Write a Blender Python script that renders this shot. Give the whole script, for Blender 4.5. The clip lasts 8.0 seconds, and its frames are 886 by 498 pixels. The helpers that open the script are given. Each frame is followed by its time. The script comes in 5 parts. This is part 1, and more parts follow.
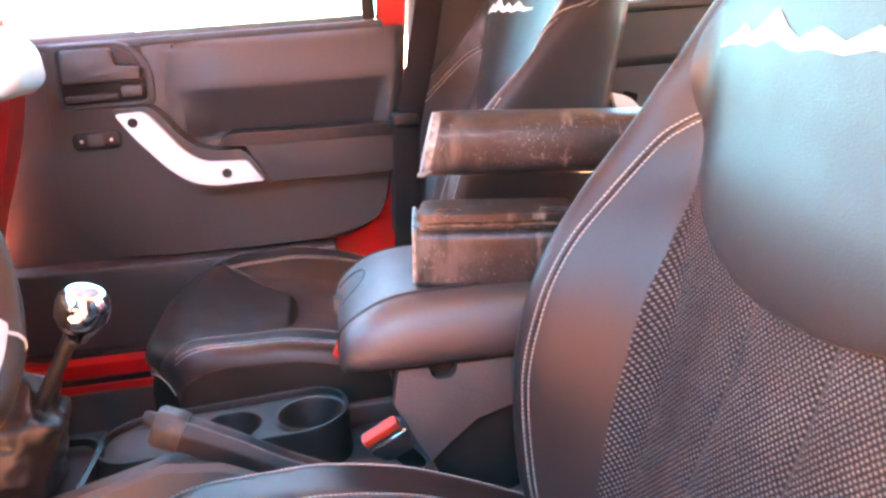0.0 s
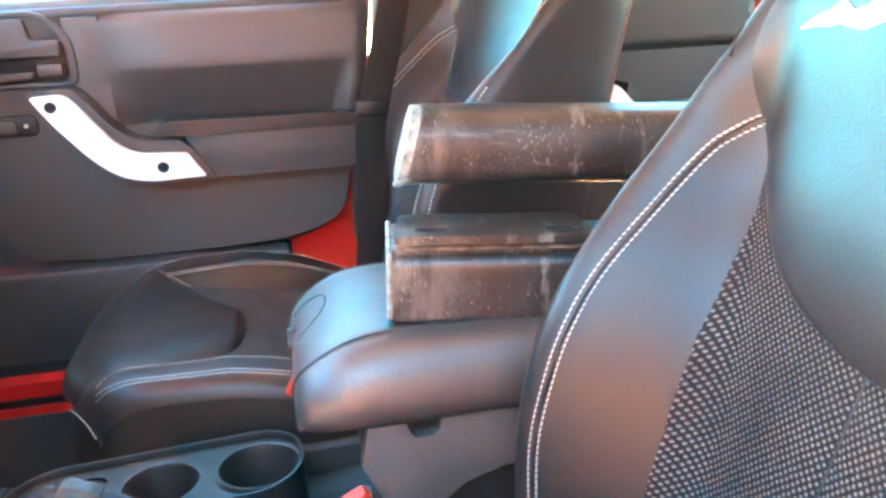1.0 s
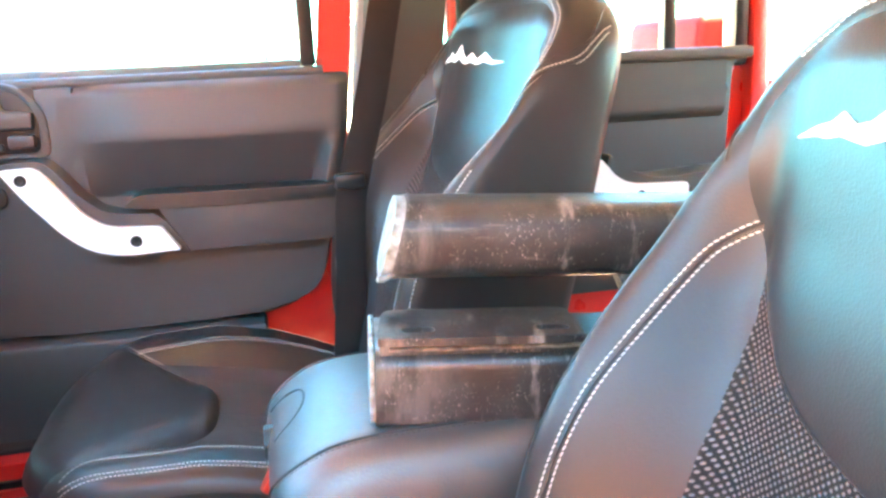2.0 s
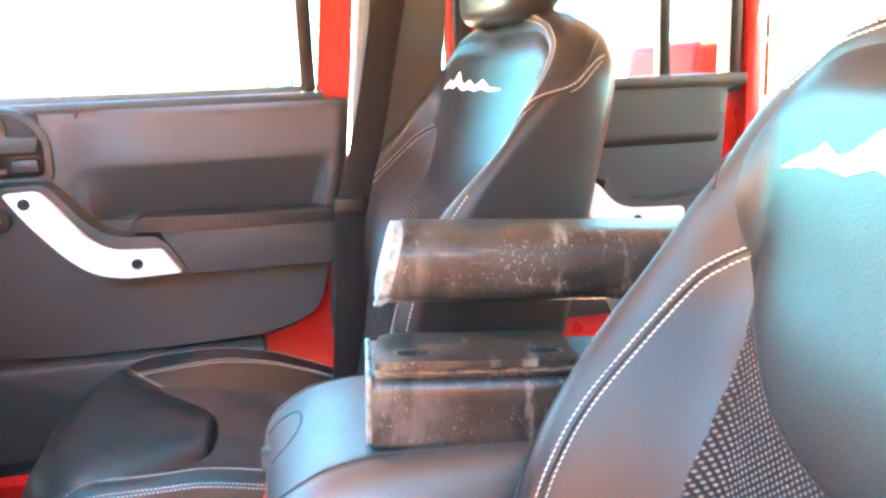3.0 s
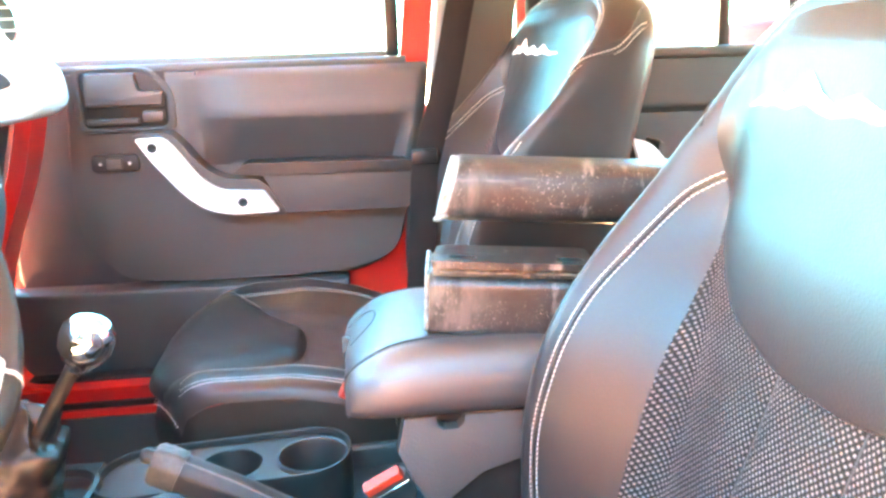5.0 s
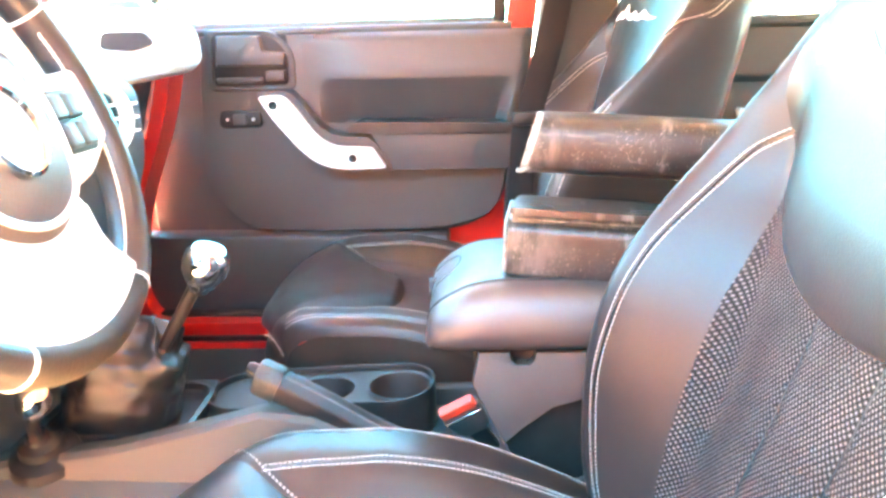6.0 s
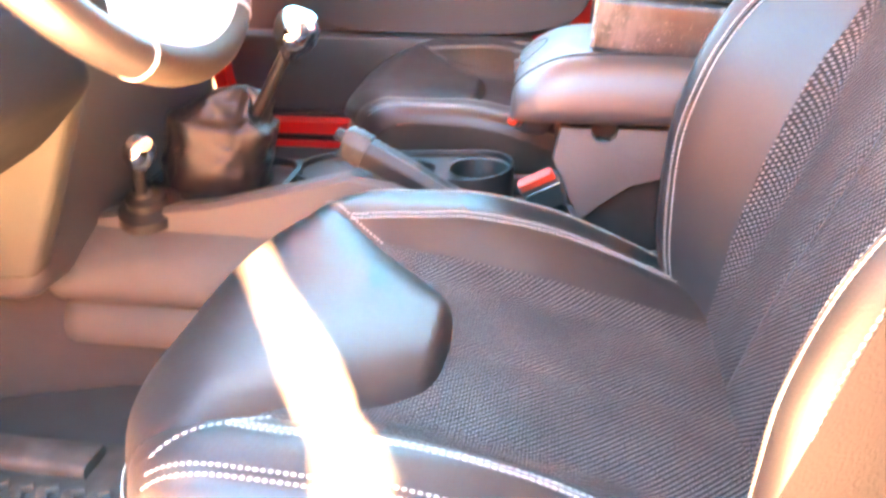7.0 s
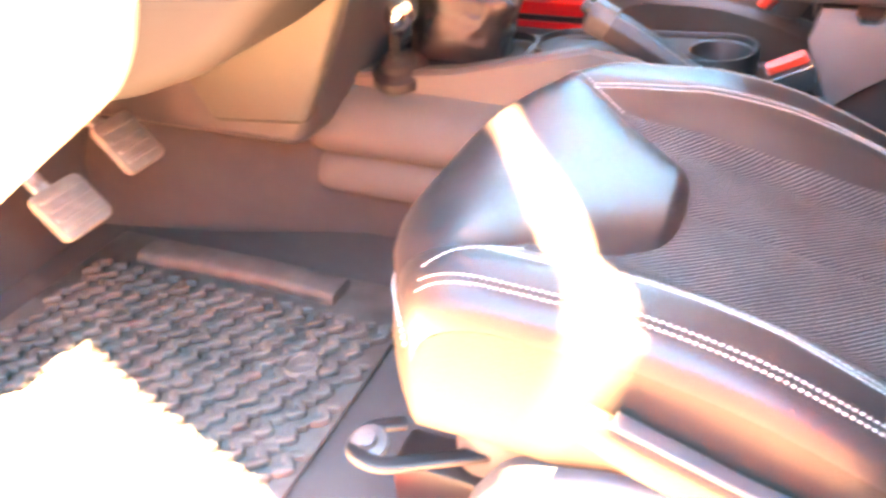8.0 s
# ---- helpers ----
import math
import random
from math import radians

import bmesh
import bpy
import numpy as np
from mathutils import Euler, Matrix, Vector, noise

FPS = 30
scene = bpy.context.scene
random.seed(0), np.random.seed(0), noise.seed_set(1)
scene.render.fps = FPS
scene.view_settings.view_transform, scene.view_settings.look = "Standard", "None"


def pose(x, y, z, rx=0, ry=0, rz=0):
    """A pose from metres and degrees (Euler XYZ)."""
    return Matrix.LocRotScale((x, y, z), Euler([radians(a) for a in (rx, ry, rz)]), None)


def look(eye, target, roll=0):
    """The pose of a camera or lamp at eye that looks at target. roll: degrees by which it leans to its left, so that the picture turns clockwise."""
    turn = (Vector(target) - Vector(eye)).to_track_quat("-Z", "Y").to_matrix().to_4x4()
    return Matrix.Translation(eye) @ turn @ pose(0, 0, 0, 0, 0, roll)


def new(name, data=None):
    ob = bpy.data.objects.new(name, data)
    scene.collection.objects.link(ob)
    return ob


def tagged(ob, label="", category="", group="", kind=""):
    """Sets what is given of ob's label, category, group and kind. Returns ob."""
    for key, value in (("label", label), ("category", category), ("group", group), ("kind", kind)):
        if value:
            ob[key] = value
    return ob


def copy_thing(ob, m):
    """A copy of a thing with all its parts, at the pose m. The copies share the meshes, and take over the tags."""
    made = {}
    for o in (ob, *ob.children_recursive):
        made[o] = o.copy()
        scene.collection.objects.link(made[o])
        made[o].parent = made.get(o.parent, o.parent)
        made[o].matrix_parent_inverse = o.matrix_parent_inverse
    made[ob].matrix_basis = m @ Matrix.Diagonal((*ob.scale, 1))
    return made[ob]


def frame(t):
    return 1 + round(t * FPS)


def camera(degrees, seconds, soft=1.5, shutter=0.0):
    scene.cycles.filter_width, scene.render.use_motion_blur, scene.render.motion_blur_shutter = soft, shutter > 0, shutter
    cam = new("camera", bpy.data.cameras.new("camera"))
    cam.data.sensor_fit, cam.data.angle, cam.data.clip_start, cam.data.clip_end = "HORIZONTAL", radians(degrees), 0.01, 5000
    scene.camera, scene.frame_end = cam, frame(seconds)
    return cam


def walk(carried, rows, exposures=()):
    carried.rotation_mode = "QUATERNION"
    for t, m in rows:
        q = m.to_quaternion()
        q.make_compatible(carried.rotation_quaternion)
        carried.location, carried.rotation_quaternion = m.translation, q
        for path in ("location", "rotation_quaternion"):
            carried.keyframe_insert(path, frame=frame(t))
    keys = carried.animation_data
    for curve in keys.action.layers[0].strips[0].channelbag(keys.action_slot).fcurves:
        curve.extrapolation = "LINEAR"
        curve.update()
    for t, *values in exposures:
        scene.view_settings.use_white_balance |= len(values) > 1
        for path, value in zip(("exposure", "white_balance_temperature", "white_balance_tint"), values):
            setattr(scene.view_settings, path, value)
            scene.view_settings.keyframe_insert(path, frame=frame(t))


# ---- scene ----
cam = camera(58.6, 8.0, 2.7, 0.35)
PATH = [
    (0, (0.068, 0.047, 1.373), (0.314, 1.955, 0.829), -4.3),
    (0.5, (0.066, 0.143, 1.37), (0.322, 2.05, 0.824), -4.1),
    (1, (0.07, 0.229, 1.366), (0.424, 2.106, 0.773), -3.1),
    (1.5, (0.066, 0.266, 1.373), (0.443, 2.139, 0.784), -3.1),
    (2, (0.071, 0.267, 1.399), (0.497, 2.163, 0.926), -2.6),
    (3.5, (0.072, 0.236, 1.405), (0.494, 2.146, 0.989), -2.2),
    (4, (0.071, 0.206, 1.4), (0.431, 2.123, 0.955), -2.2),
    (5.5, (0.074, 0.015, 1.379), (0.168, 1.955, 0.901), -1.5),
    (6, (0.108, -0.008, 1.369), (0.029, 1.921, 0.846), -1.4),
    (6.5, (0.117, -0.045, 1.335), (-0.067, 1.832, 0.669), -1.7),
    (7, (0.096, -0.063, 1.289), (-0.151, 1.719, 0.414), -0.5),
    (7.5, (0.086, -0.083, 1.282), (-0.315, 1.582, 0.249), -0.4),
    (8, (0.068, -0.139, 1.281), (-0.616, 1.395, 0.196), -2.8),
]
walk(cam, [(t, look(eye, target, roll)) for t, eye, target, roll in PATH],
     [(0.0, 6.48, 15600, 41), (0.5, 6.79, 12900, 19), (1.0, 6.85, 11900, 7), (2.0, 6.91, 11700, 6), (4.0, 6.93, 12300, 10), (5.5, 7.76, 13000, 5), (6.0, 7.67, 13900, 10), (6.5, 7.60, 15000, 17), (7.0, 7.58, 16600, 29), (7.5, 7.60, 18000, 38), (8.0, 7.70, 18600, 40)])

# ---- light ----
world = bpy.data.worlds.new("world")
scene.world = world
world.use_nodes = True
wn = world.node_tree.nodes
sky = wn.new("ShaderNodeTexSky")
sky.sky_type, sky.sun_disc = "NISHITA", False
sky.air_density, sky.dust_density, sky.ozone_density = 1.0, 0.1, 4.0
SUN_TO = Vector((0.26, -0.12, 0.94)).normalized()
sky.sun_elevation = math.asin(SUN_TO.z)
sky.sun_rotation = math.atan2(SUN_TO.x, SUN_TO.y)
wn["Background"].inputs["Strength"].default_value = 0.080
tint = wn.new("ShaderNodeMix")
tint.data_type, tint.blend_type = "RGBA", "MULTIPLY"
tint.inputs["Factor"].default_value, tint.inputs["B"].default_value = 1.0, (0.13, 0.81, 1.05, 1)
world.node_tree.links.new(sky.outputs["Color"], tint.inputs["A"])
world.node_tree.links.new(tint.outputs["Result"], wn["Background"].inputs["Color"])
sun = new("sun", bpy.data.lights.new("sun", "SUN"))
sun.data.energy, sun.data.angle, sun.data.color = 5.0, radians(1.2), (1.0, 0.90, 0.74)
sun.matrix_world = look(SUN_TO * 20, (0, 0, 0))


# ---- materials ----
def material(name, color, rough=0.5, metal=0.0, grain=0.0, grain_size=0.002, bump=0.0, stain=0.0, stain_size=0.08, dark=0.5,
             coat=0.0, spec=0.5, dust=None):
    """Plain surface with fine grain (bump), and stains of a second scale."""
    m = bpy.data.materials.new(name)
    m.use_nodes = True
    n, l = m.node_tree.nodes, m.node_tree.links
    b = n["Principled BSDF"]
    b.inputs["Roughness"].default_value, b.inputs["Metallic"].default_value = rough, metal
    b.inputs["Specular IOR Level"].default_value = spec
    b.inputs["Coat Weight"].default_value = coat
    b.inputs["Coat Roughness"].default_value = 0.08
    co = n.new("ShaderNodeTexCoord")
    out = None
    if stain:
        big = n.new("ShaderNodeTexNoise")
        big.inputs["Scale"].default_value, big.inputs["Detail"].default_value = 1 / stain_size, 5
        l.new(co.outputs["Object"], big.inputs["Vector"])
        ramp = n.new("ShaderNodeMapRange")
        ramp.inputs["From Min"].default_value, ramp.inputs["From Max"].default_value = 0.38, 0.68
        l.new(big.outputs["Fac"], ramp.inputs["Value"])
        mix = n.new("ShaderNodeMix")
        mix.data_type = "RGBA"
        mix.inputs["A"].default_value = (*color, 1)
        mix.inputs["B"].default_value = (*(dust or [c * dark for c in color]), 1)
        sc = n.new("ShaderNodeMath")
        sc.operation = "MULTIPLY"
        sc.inputs[1].default_value = stain
        l.new(ramp.outputs["Result"], sc.inputs[0])
        l.new(sc.outputs[0], mix.inputs["Factor"])
        l.new(mix.outputs["Result"], b.inputs["Base Color"])
        rr = n.new("ShaderNodeMapRange")
        rr.inputs["To Min"].default_value, rr.inputs["To Max"].default_value = max(0.03, rough - 0.07), min(1, rough + 0.1)
        l.new(big.outputs["Fac"], rr.inputs["Value"])
        l.new(rr.outputs["Result"], b.inputs["Roughness"])
    else:
        b.inputs["Base Color"].default_value = (*color, 1)
    if bump:
        fine = n.new("ShaderNodeTexVoronoi" if grain else "ShaderNodeTexNoise")
        fine.inputs["Scale"].default_value = 1 / grain_size
        l.new(co.outputs["Object"], fine.inputs["Vector"])
        bp = n.new("ShaderNodeBump")
        bp.inputs["Strength"].default_value, bp.inputs["Distance"].default_value = bump, grain_size * 0.5
        l.new(fine.outputs["Distance" if grain else "Fac"], bp.inputs["Height"])
        l.new(bp.outputs["Normal"], b.inputs["Normal"])
    return m


def mesh_fabric(name, pitch, base, dot):
    """Spacer mesh: shiny dots in a diamond grid on a dark ground, laid out by the UV map in metres."""
    m = bpy.data.materials.new(name)
    m.use_nodes = True
    n, l = m.node_tree.nodes, m.node_tree.links
    b = n["Principled BSDF"]
    uv = n.new("ShaderNodeUVMap")
    mp = n.new("ShaderNodeMapping")
    mp.inputs["Rotation"].default_value = (0, 0, radians(45))
    mp.inputs["Scale"].default_value = (1 / pitch, 1 / pitch, 1)
    l.new(uv.outputs["UV"], mp.inputs["Vector"])
    vo = n.new("ShaderNodeTexVoronoi")
    vo.voronoi_dimensions = "2D"
    vo.inputs["Scale"].default_value, vo.inputs["Randomness"].default_value = 1.0, 0.12
    l.new(mp.outputs["Vector"], vo.inputs["Vector"])
    mr = n.new("ShaderNodeMapRange")
    mr.interpolation_type = "SMOOTHSTEP"
    mr.inputs["From Min"].default_value, mr.inputs["From Max"].default_value = 0.38, 0.16
    l.new(vo.outputs["Distance"], mr.inputs["Value"])
    no = n.new("ShaderNodeTexNoise")
    no.inputs["Scale"].default_value = 14
    l.new(uv.outputs["UV"], no.inputs["Vector"])
    wear = n.new("ShaderNodeMapRange")
    wear.inputs["From Min"].default_value, wear.inputs["From Max"].default_value = 0.3, 0.7
    wear.inputs["To Min"].default_value, wear.inputs["To Max"].default_value = 0.55, 1.0
    l.new(no.outputs["Fac"], wear.inputs["Value"])
    mu = n.new("ShaderNodeMath")
    mu.operation = "MULTIPLY"
    l.new(mr.outputs["Result"], mu.inputs[0])
    l.new(wear.outputs["Result"], mu.inputs[1])
    mix = n.new("ShaderNodeMix")
    mix.data_type = "RGBA"
    mix.inputs["A"].default_value, mix.inputs["B"].default_value = (*base, 1), (*dot, 1)
    l.new(mu.outputs[0], mix.inputs["Factor"])
    l.new(mix.outputs["Result"], b.inputs["Base Color"])
    gl = n.new("ShaderNodeMapRange")
    gl.inputs["To Min"].default_value, gl.inputs["To Max"].default_value = 0.75, 0.36
    l.new(mu.outputs[0], gl.inputs["Value"])
    l.new(gl.outputs["Result"], b.inputs["Roughness"])
    b.inputs["Specular IOR Level"].default_value = 0.18
    bp = n.new("ShaderNodeBump")
    bp.inputs["Strength"].default_value, bp.inputs["Distance"].default_value = 0.7, 0.0012
    l.new(mr.outputs["Result"], bp.inputs["Height"])
    l.new(bp.outputs["Normal"], b.inputs["Normal"])
    return m


def dirty_steel(name):
    """Black-painted steel, rust-brown under dust, with fine chips, scratches and streaks of dried mud."""
    m = material(name, (0.0135, 0.0115, 0.0108), 0.38, spec=0.5, stain=0.8, stain_size=0.035, dust=(0.031, 0.0275, 0.0255), bump=0.25, grain_size=0.003)
    n, l = m.node_tree.nodes, m.node_tree.links
    b = n["Principled BSDF"]
    co = n.new("ShaderNodeTexCoord")
    col = b.inputs["Base Color"].links[0].from_socket

    def noise_of(scale, stretch, detail=6, rough=0.65):
        mp = n.new("ShaderNodeMapping")
        mp.inputs["Scale"].default_value = stretch
        l.new(co.outputs["Object"], mp.inputs["Vector"])
        t = n.new("ShaderNodeTexNoise")
        t.inputs["Scale"].default_value, t.inputs["Detail"].default_value, t.inputs["Roughness"].default_value = scale, detail, rough
        l.new(mp.outputs["Vector"], t.inputs["Vector"])
        return t.outputs["Fac"]

    def window(src, lo, hi):
        mr = n.new("ShaderNodeMapRange")
        mr.inputs["From Min"].default_value, mr.inputs["From Max"].default_value = lo, hi
        l.new(src, mr.inputs["Value"])
        return mr.outputs["Result"]

    def both(a, c):
        mu = n.new("ShaderNodeMath")
        mu.operation = "MULTIPLY"
        l.new(a, mu.inputs[0])
        l.new(c, mu.inputs[1])
        return mu.outputs[0]

    sep = n.new("ShaderNodeSeparateXYZ")
    l.new(co.outputs["Object"], sep.inputs[0])
    layers = [
        (both(window(sep.outputs["X"], 0.085, 0.0), window(noise_of(38, (1, 0.5, 0.35)), 0.42, 0.62)), (0.15, 0.125, 0.11)),
        (window(noise_of(14, (0.5, 1, 1.3)), 0.50, 0.82), (0.052, 0.046, 0.042)),
        (window(noise_of(55, (0.10, 1, 1)), 0.63, 0.76), (0.17, 0.14, 0.12)),
        (both(window(noise_of(60, (1, 0.3, 0.22)), 0.56, 0.70), window(noise_of(11, (1, 0.4, 0.4)), 0.48, 0.62)), (0.22, 0.19, 0.165)),
        (both(window(noise_of(520, (1, 0.55, 0.45), 3), 0.60, 0.70), window(noise_of(26, (1, 1, 1), 3), 0.46, 0.62)), (0.36, 0.32, 0.29)),
        (window(noise_of(380, (1, 0.8, 0.6), 4), 0.69, 0.77), (0.44, 0.41, 0.37)),
    ]
    for fac, tone in layers:
        mix = n.new("ShaderNodeMix")
        mix.data_type = "RGBA"
        l.new(fac, mix.inputs["Factor"])
        l.new(col, mix.inputs["A"])
        mix.inputs["B"].default_value = (*tone, 1)
        col = mix.outputs["Result"]
    l.new(col, b.inputs["Base Color"])
    return m


def glass(name, tint):
    m = bpy.data.materials.new(name)
    m.use_nodes = True
    b = m.node_tree.nodes["Principled BSDF"]
    b.inputs["Base Color"].default_value = (*tint, 1)
    b.inputs["Transmission Weight"].default_value, b.inputs["Roughness"].default_value, b.inputs["IOR"].default_value = 1.0, 0.02, 1.02
    return m


LEATHER = material("black_leather", (0.019, 0.0155, 0.0150), 0.36, bump=0.14, grain=1, grain_size=0.0019, stain=0.3, stain_size=0.05, dark=1.25, spec=0.42)
LID = material("lid_leather", (0.043, 0.032, 0.030), 0.43, spec=1.0, bump=0.15, grain=1, grain_size=0.0024, stain=0.3, stain_size=0.05, dark=1.25)
LEATHER_SIDE = material("worn_black_vinyl", (0.0210, 0.0160, 0.0130), 0.55, spec=0.18, bump=0.25, grain=1, grain_size=0.0022, stain=0.5, stain_size=0.10, dark=1.7)
MESH = mesh_fabric("spacer_mesh", 0.0042, (0.016, 0.011, 0.011), (0.17, 0.137, 0.130))
RIBBED = mesh_fabric("fine_mesh", 0.0040, (0.018, 0.014, 0.014), (0.20, 0.165, 0.158))
THREAD = material("pale_thread", (0.50, 0.46, 0.42), 0.7, bump=0.3, grain_size=0.0008)
LOGO = material("white_vinyl", (0.82, 0.80, 0.79), 0.45, bump=0.1, grain_size=0.001)
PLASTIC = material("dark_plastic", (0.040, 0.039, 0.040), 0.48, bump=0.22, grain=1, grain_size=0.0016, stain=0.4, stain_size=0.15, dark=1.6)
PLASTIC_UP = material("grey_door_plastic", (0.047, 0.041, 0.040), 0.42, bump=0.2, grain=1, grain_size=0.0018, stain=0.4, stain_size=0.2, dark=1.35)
PLASTIC_GLOSS = material("smooth_black_plastic", (0.013, 0.0125, 0.0128), 0.38, spec=0.3, bump=0.05, grain_size=0.002, stain=0.4, stain_size=0.05, dark=2.0)
CONSOLE_PANEL = material("pebbled_plastic", (0.077, 0.061, 0.059), 0.50, bump=0.35, grain=1, grain_size=0.0024, stain=0.4, stain_size=0.06, dark=1.4)
TAUPE = material("taupe_console_plastic", (0.056, 0.051, 0.046), 0.55, bump=0.2, grain=1, grain_size=0.0018, stain=0.4, stain_size=0.1, dark=1.3)
CARPET = material("dark_carpet", (0.030, 0.030, 0.031), 0.95, bump=0.9, grain_size=0.0016, stain=0.5, stain_size=0.05, dust=(0.046, 0.044, 0.043))
RUBBER = material("black_rubber", (0.038, 0.034, 0.032), 0.62, bump=0.3, grain_size=0.002, stain=0.8, stain_size=0.04, dust=(0.085, 0.075, 0.069))
RED = material("red_car_paint", (0.62, 0.018, 0.016), 0.28, stain=0.25, stain_size=0.3, dark=0.85, coat=1.0)
SILVER = material("satin_silver", (0.72, 0.71, 0.70), 0.34, metal=0.25, bump=0.05, grain_size=0.001, stain=0.3, stain_size=0.05, dark=0.9)
WHITE_TRIM = material("white_trim", (0.80, 0.79, 0.77), 0.32, bump=0.04, grain_size=0.002, stain=0.3, stain_size=0.05, dark=0.93)
CHROME = material("chrome", (0.86, 0.86, 0.88), 0.07, metal=1.0)
STEEL_BLACK = dirty_steel("scuffed_black_steel")
STEEL_BARE = material("scraped_bare_steel", (0.34, 0.36, 0.35), 0.5, metal=0.3, bump=0.6, grain_size=0.008, stain=0.9, stain_size=0.012, dust=(0.13, 0.11, 0.09))
STEEL_MUD = material("muddy_steel", (0.20, 0.165, 0.13), 0.6, bump=0.6, grain_size=0.004, stain=0.9, stain_size=0.01, dust=(0.05, 0.04, 0.035))
TAN_PLASTIC = material("tan_plastic", (0.026, 0.0175, 0.012), 0.5, spec=0.12, stain=0.3, stain_size=0.02, dark=0.8)
BUCKLE_RED = material("red_button", (0.62, 0.045, 0.025), 0.42, stain=0.2, stain_size=0.02, dark=0.8)
WEBBING = material("grey_webbing", (0.020, 0.017, 0.016), 0.8, spec=0.08, bump=0.8, grain_size=0.0015, stain=0.3, stain_size=0.06, dark=0.8)
RUBBER_SEAL = material("grey_rubber_seal", (0.12, 0.125, 0.125), 0.45, stain=0.3, stain_size=0.05)
# pale tone that carries the sun glare on the driver's sill
SILL_GLARE = material("pale_sill_glare", (0.34, 0.33, 0.33), 0.5, bump=0.2, grain_size=0.003, stain=0.5, stain_size=0.05, dark=0.7)
HUMP = material("brown_moulded_carpet", (0.054, 0.053, 0.049), 0.7, bump=0.4, grain_size=0.0015, stain=0.5, stain_size=0.06, dark=1.4)
PEDAL = material("dusty_pedal_rubber", (0.16, 0.15, 0.13), 0.6, bump=0.2, grain_size=0.002, stain=0.6, stain_size=0.02, dark=0.6)
# unseen roof lining, kept pale to bounce fill light onto the seats
ROOF_BOUNCE = material("grey_roof_bounce", (0.24, 0.20, 0.175), 0.9, bump=0.3, grain_size=0.002, stain=0.3, stain_size=0.2, dark=0.9)
SHAFT = material("black_painted_steel", (0.012, 0.011, 0.011), 0.5, bump=0.1, grain_size=0.002, stain=0.4, stain_size=0.02, dark=1.8)
GRIP = material("black_grip_plastic", (0.013, 0.012, 0.012), 0.45, spec=0.3, bump=0.15, grain_size=0.002, stain=0.5, stain_size=0.03, dark=1.8)
WORN = material("worn_grip_end", (0.034, 0.028, 0.024), 0.45, bump=0.4, grain_size=0.004, stain=0.9, stain_size=0.012, dark=0.4)
BOOT = material("boot_leather", (0.017, 0.015, 0.0145), 0.36, bump=0.25, grain=1, grain_size=0.002, stain=0.6, stain_size=0.02, dark=1.7)
KHAKI = material("khaki_plastic", (0.044, 0.042, 0.034), 0.65, spec=0.25, bump=0.25, grain=1, grain_size=0.0018, stain=0.5, stain_size=0.06, dark=1.25)
KNEE = material("matt_dark_plastic", (0.011, 0.0105, 0.011), 0.75, spec=0.12, bump=0.2, grain_size=0.002, stain=0.4, stain_size=0.05, dark=1.3)
# door plastic darkened, so the rear's shade sits in the colour
REAR_TRIM_SHADED = material("shaded_rear_trim", (0.029, 0.027, 0.023), 0.5, bump=0.2, grain=1, grain_size=0.0018, stain=0.4, stain_size=0.2, dark=1.35)
TINT = glass("clear_glass", (0.93, 0.97, 0.96))


# ---- mesh helpers ----
def thing(name, label, category, at, group="", kind=""):
    ob = new(name)
    ob.empty_display_size = 0.05
    ob.location = at
    return tagged(ob, label, category, group, kind)


def part(name, bm, mat, parent, label="", smooth=35):
    """Links a bmesh, given in world places, as one mesh object under a thing or a part."""
    base = Vector((0, 0, 0))
    o = parent
    while o is not None:
        base += Vector(o.location)
        o = o.parent
    if base.length:
        bmesh.ops.translate(bm, verts=bm.verts, vec=-base)
    me = bpy.data.meshes.new(name)
    bmesh.ops.recalc_face_normals(bm, faces=bm.faces)
    bm.to_mesh(me)
    bm.free()
    me.materials.append(mat)
    for p in me.polygons:
        p.use_smooth = smooth > 0 and len(p.vertices) < 5
    if smooth:
        me.set_sharp_from_angle(angle=radians(smooth))
    ob = new(name, me)
    if parent is not None:
        ob.parent = parent
    if label:
        ob["label"] = label
    return ob


def solo(name, bm, mat, label, category, group="", kind="", smooth=35):
    return tagged(part(name, bm, mat, None, "", smooth), label, category, group, kind)


def box(lo, hi, bevel=0.003, seg=2):
    bm = bmesh.new()
    bmesh.ops.create_cube(bm, size=1)
    lo, hi = Vector(lo), Vector(hi)
    for v in bm.verts:
        v.co = Vector((lo[i] + (v.co[i] + 0.5) * (hi[i] - lo[i]) for i in range(3)))
    if bevel:
        bmesh.ops.bevel(bm, geom=bm.edges[:] , offset=bevel, segments=seg, profile=0.5, affect="EDGES")
    return bm


def turned(bm, m):
    bmesh.ops.transform(bm, matrix=m, verts=bm.verts)
    return bm


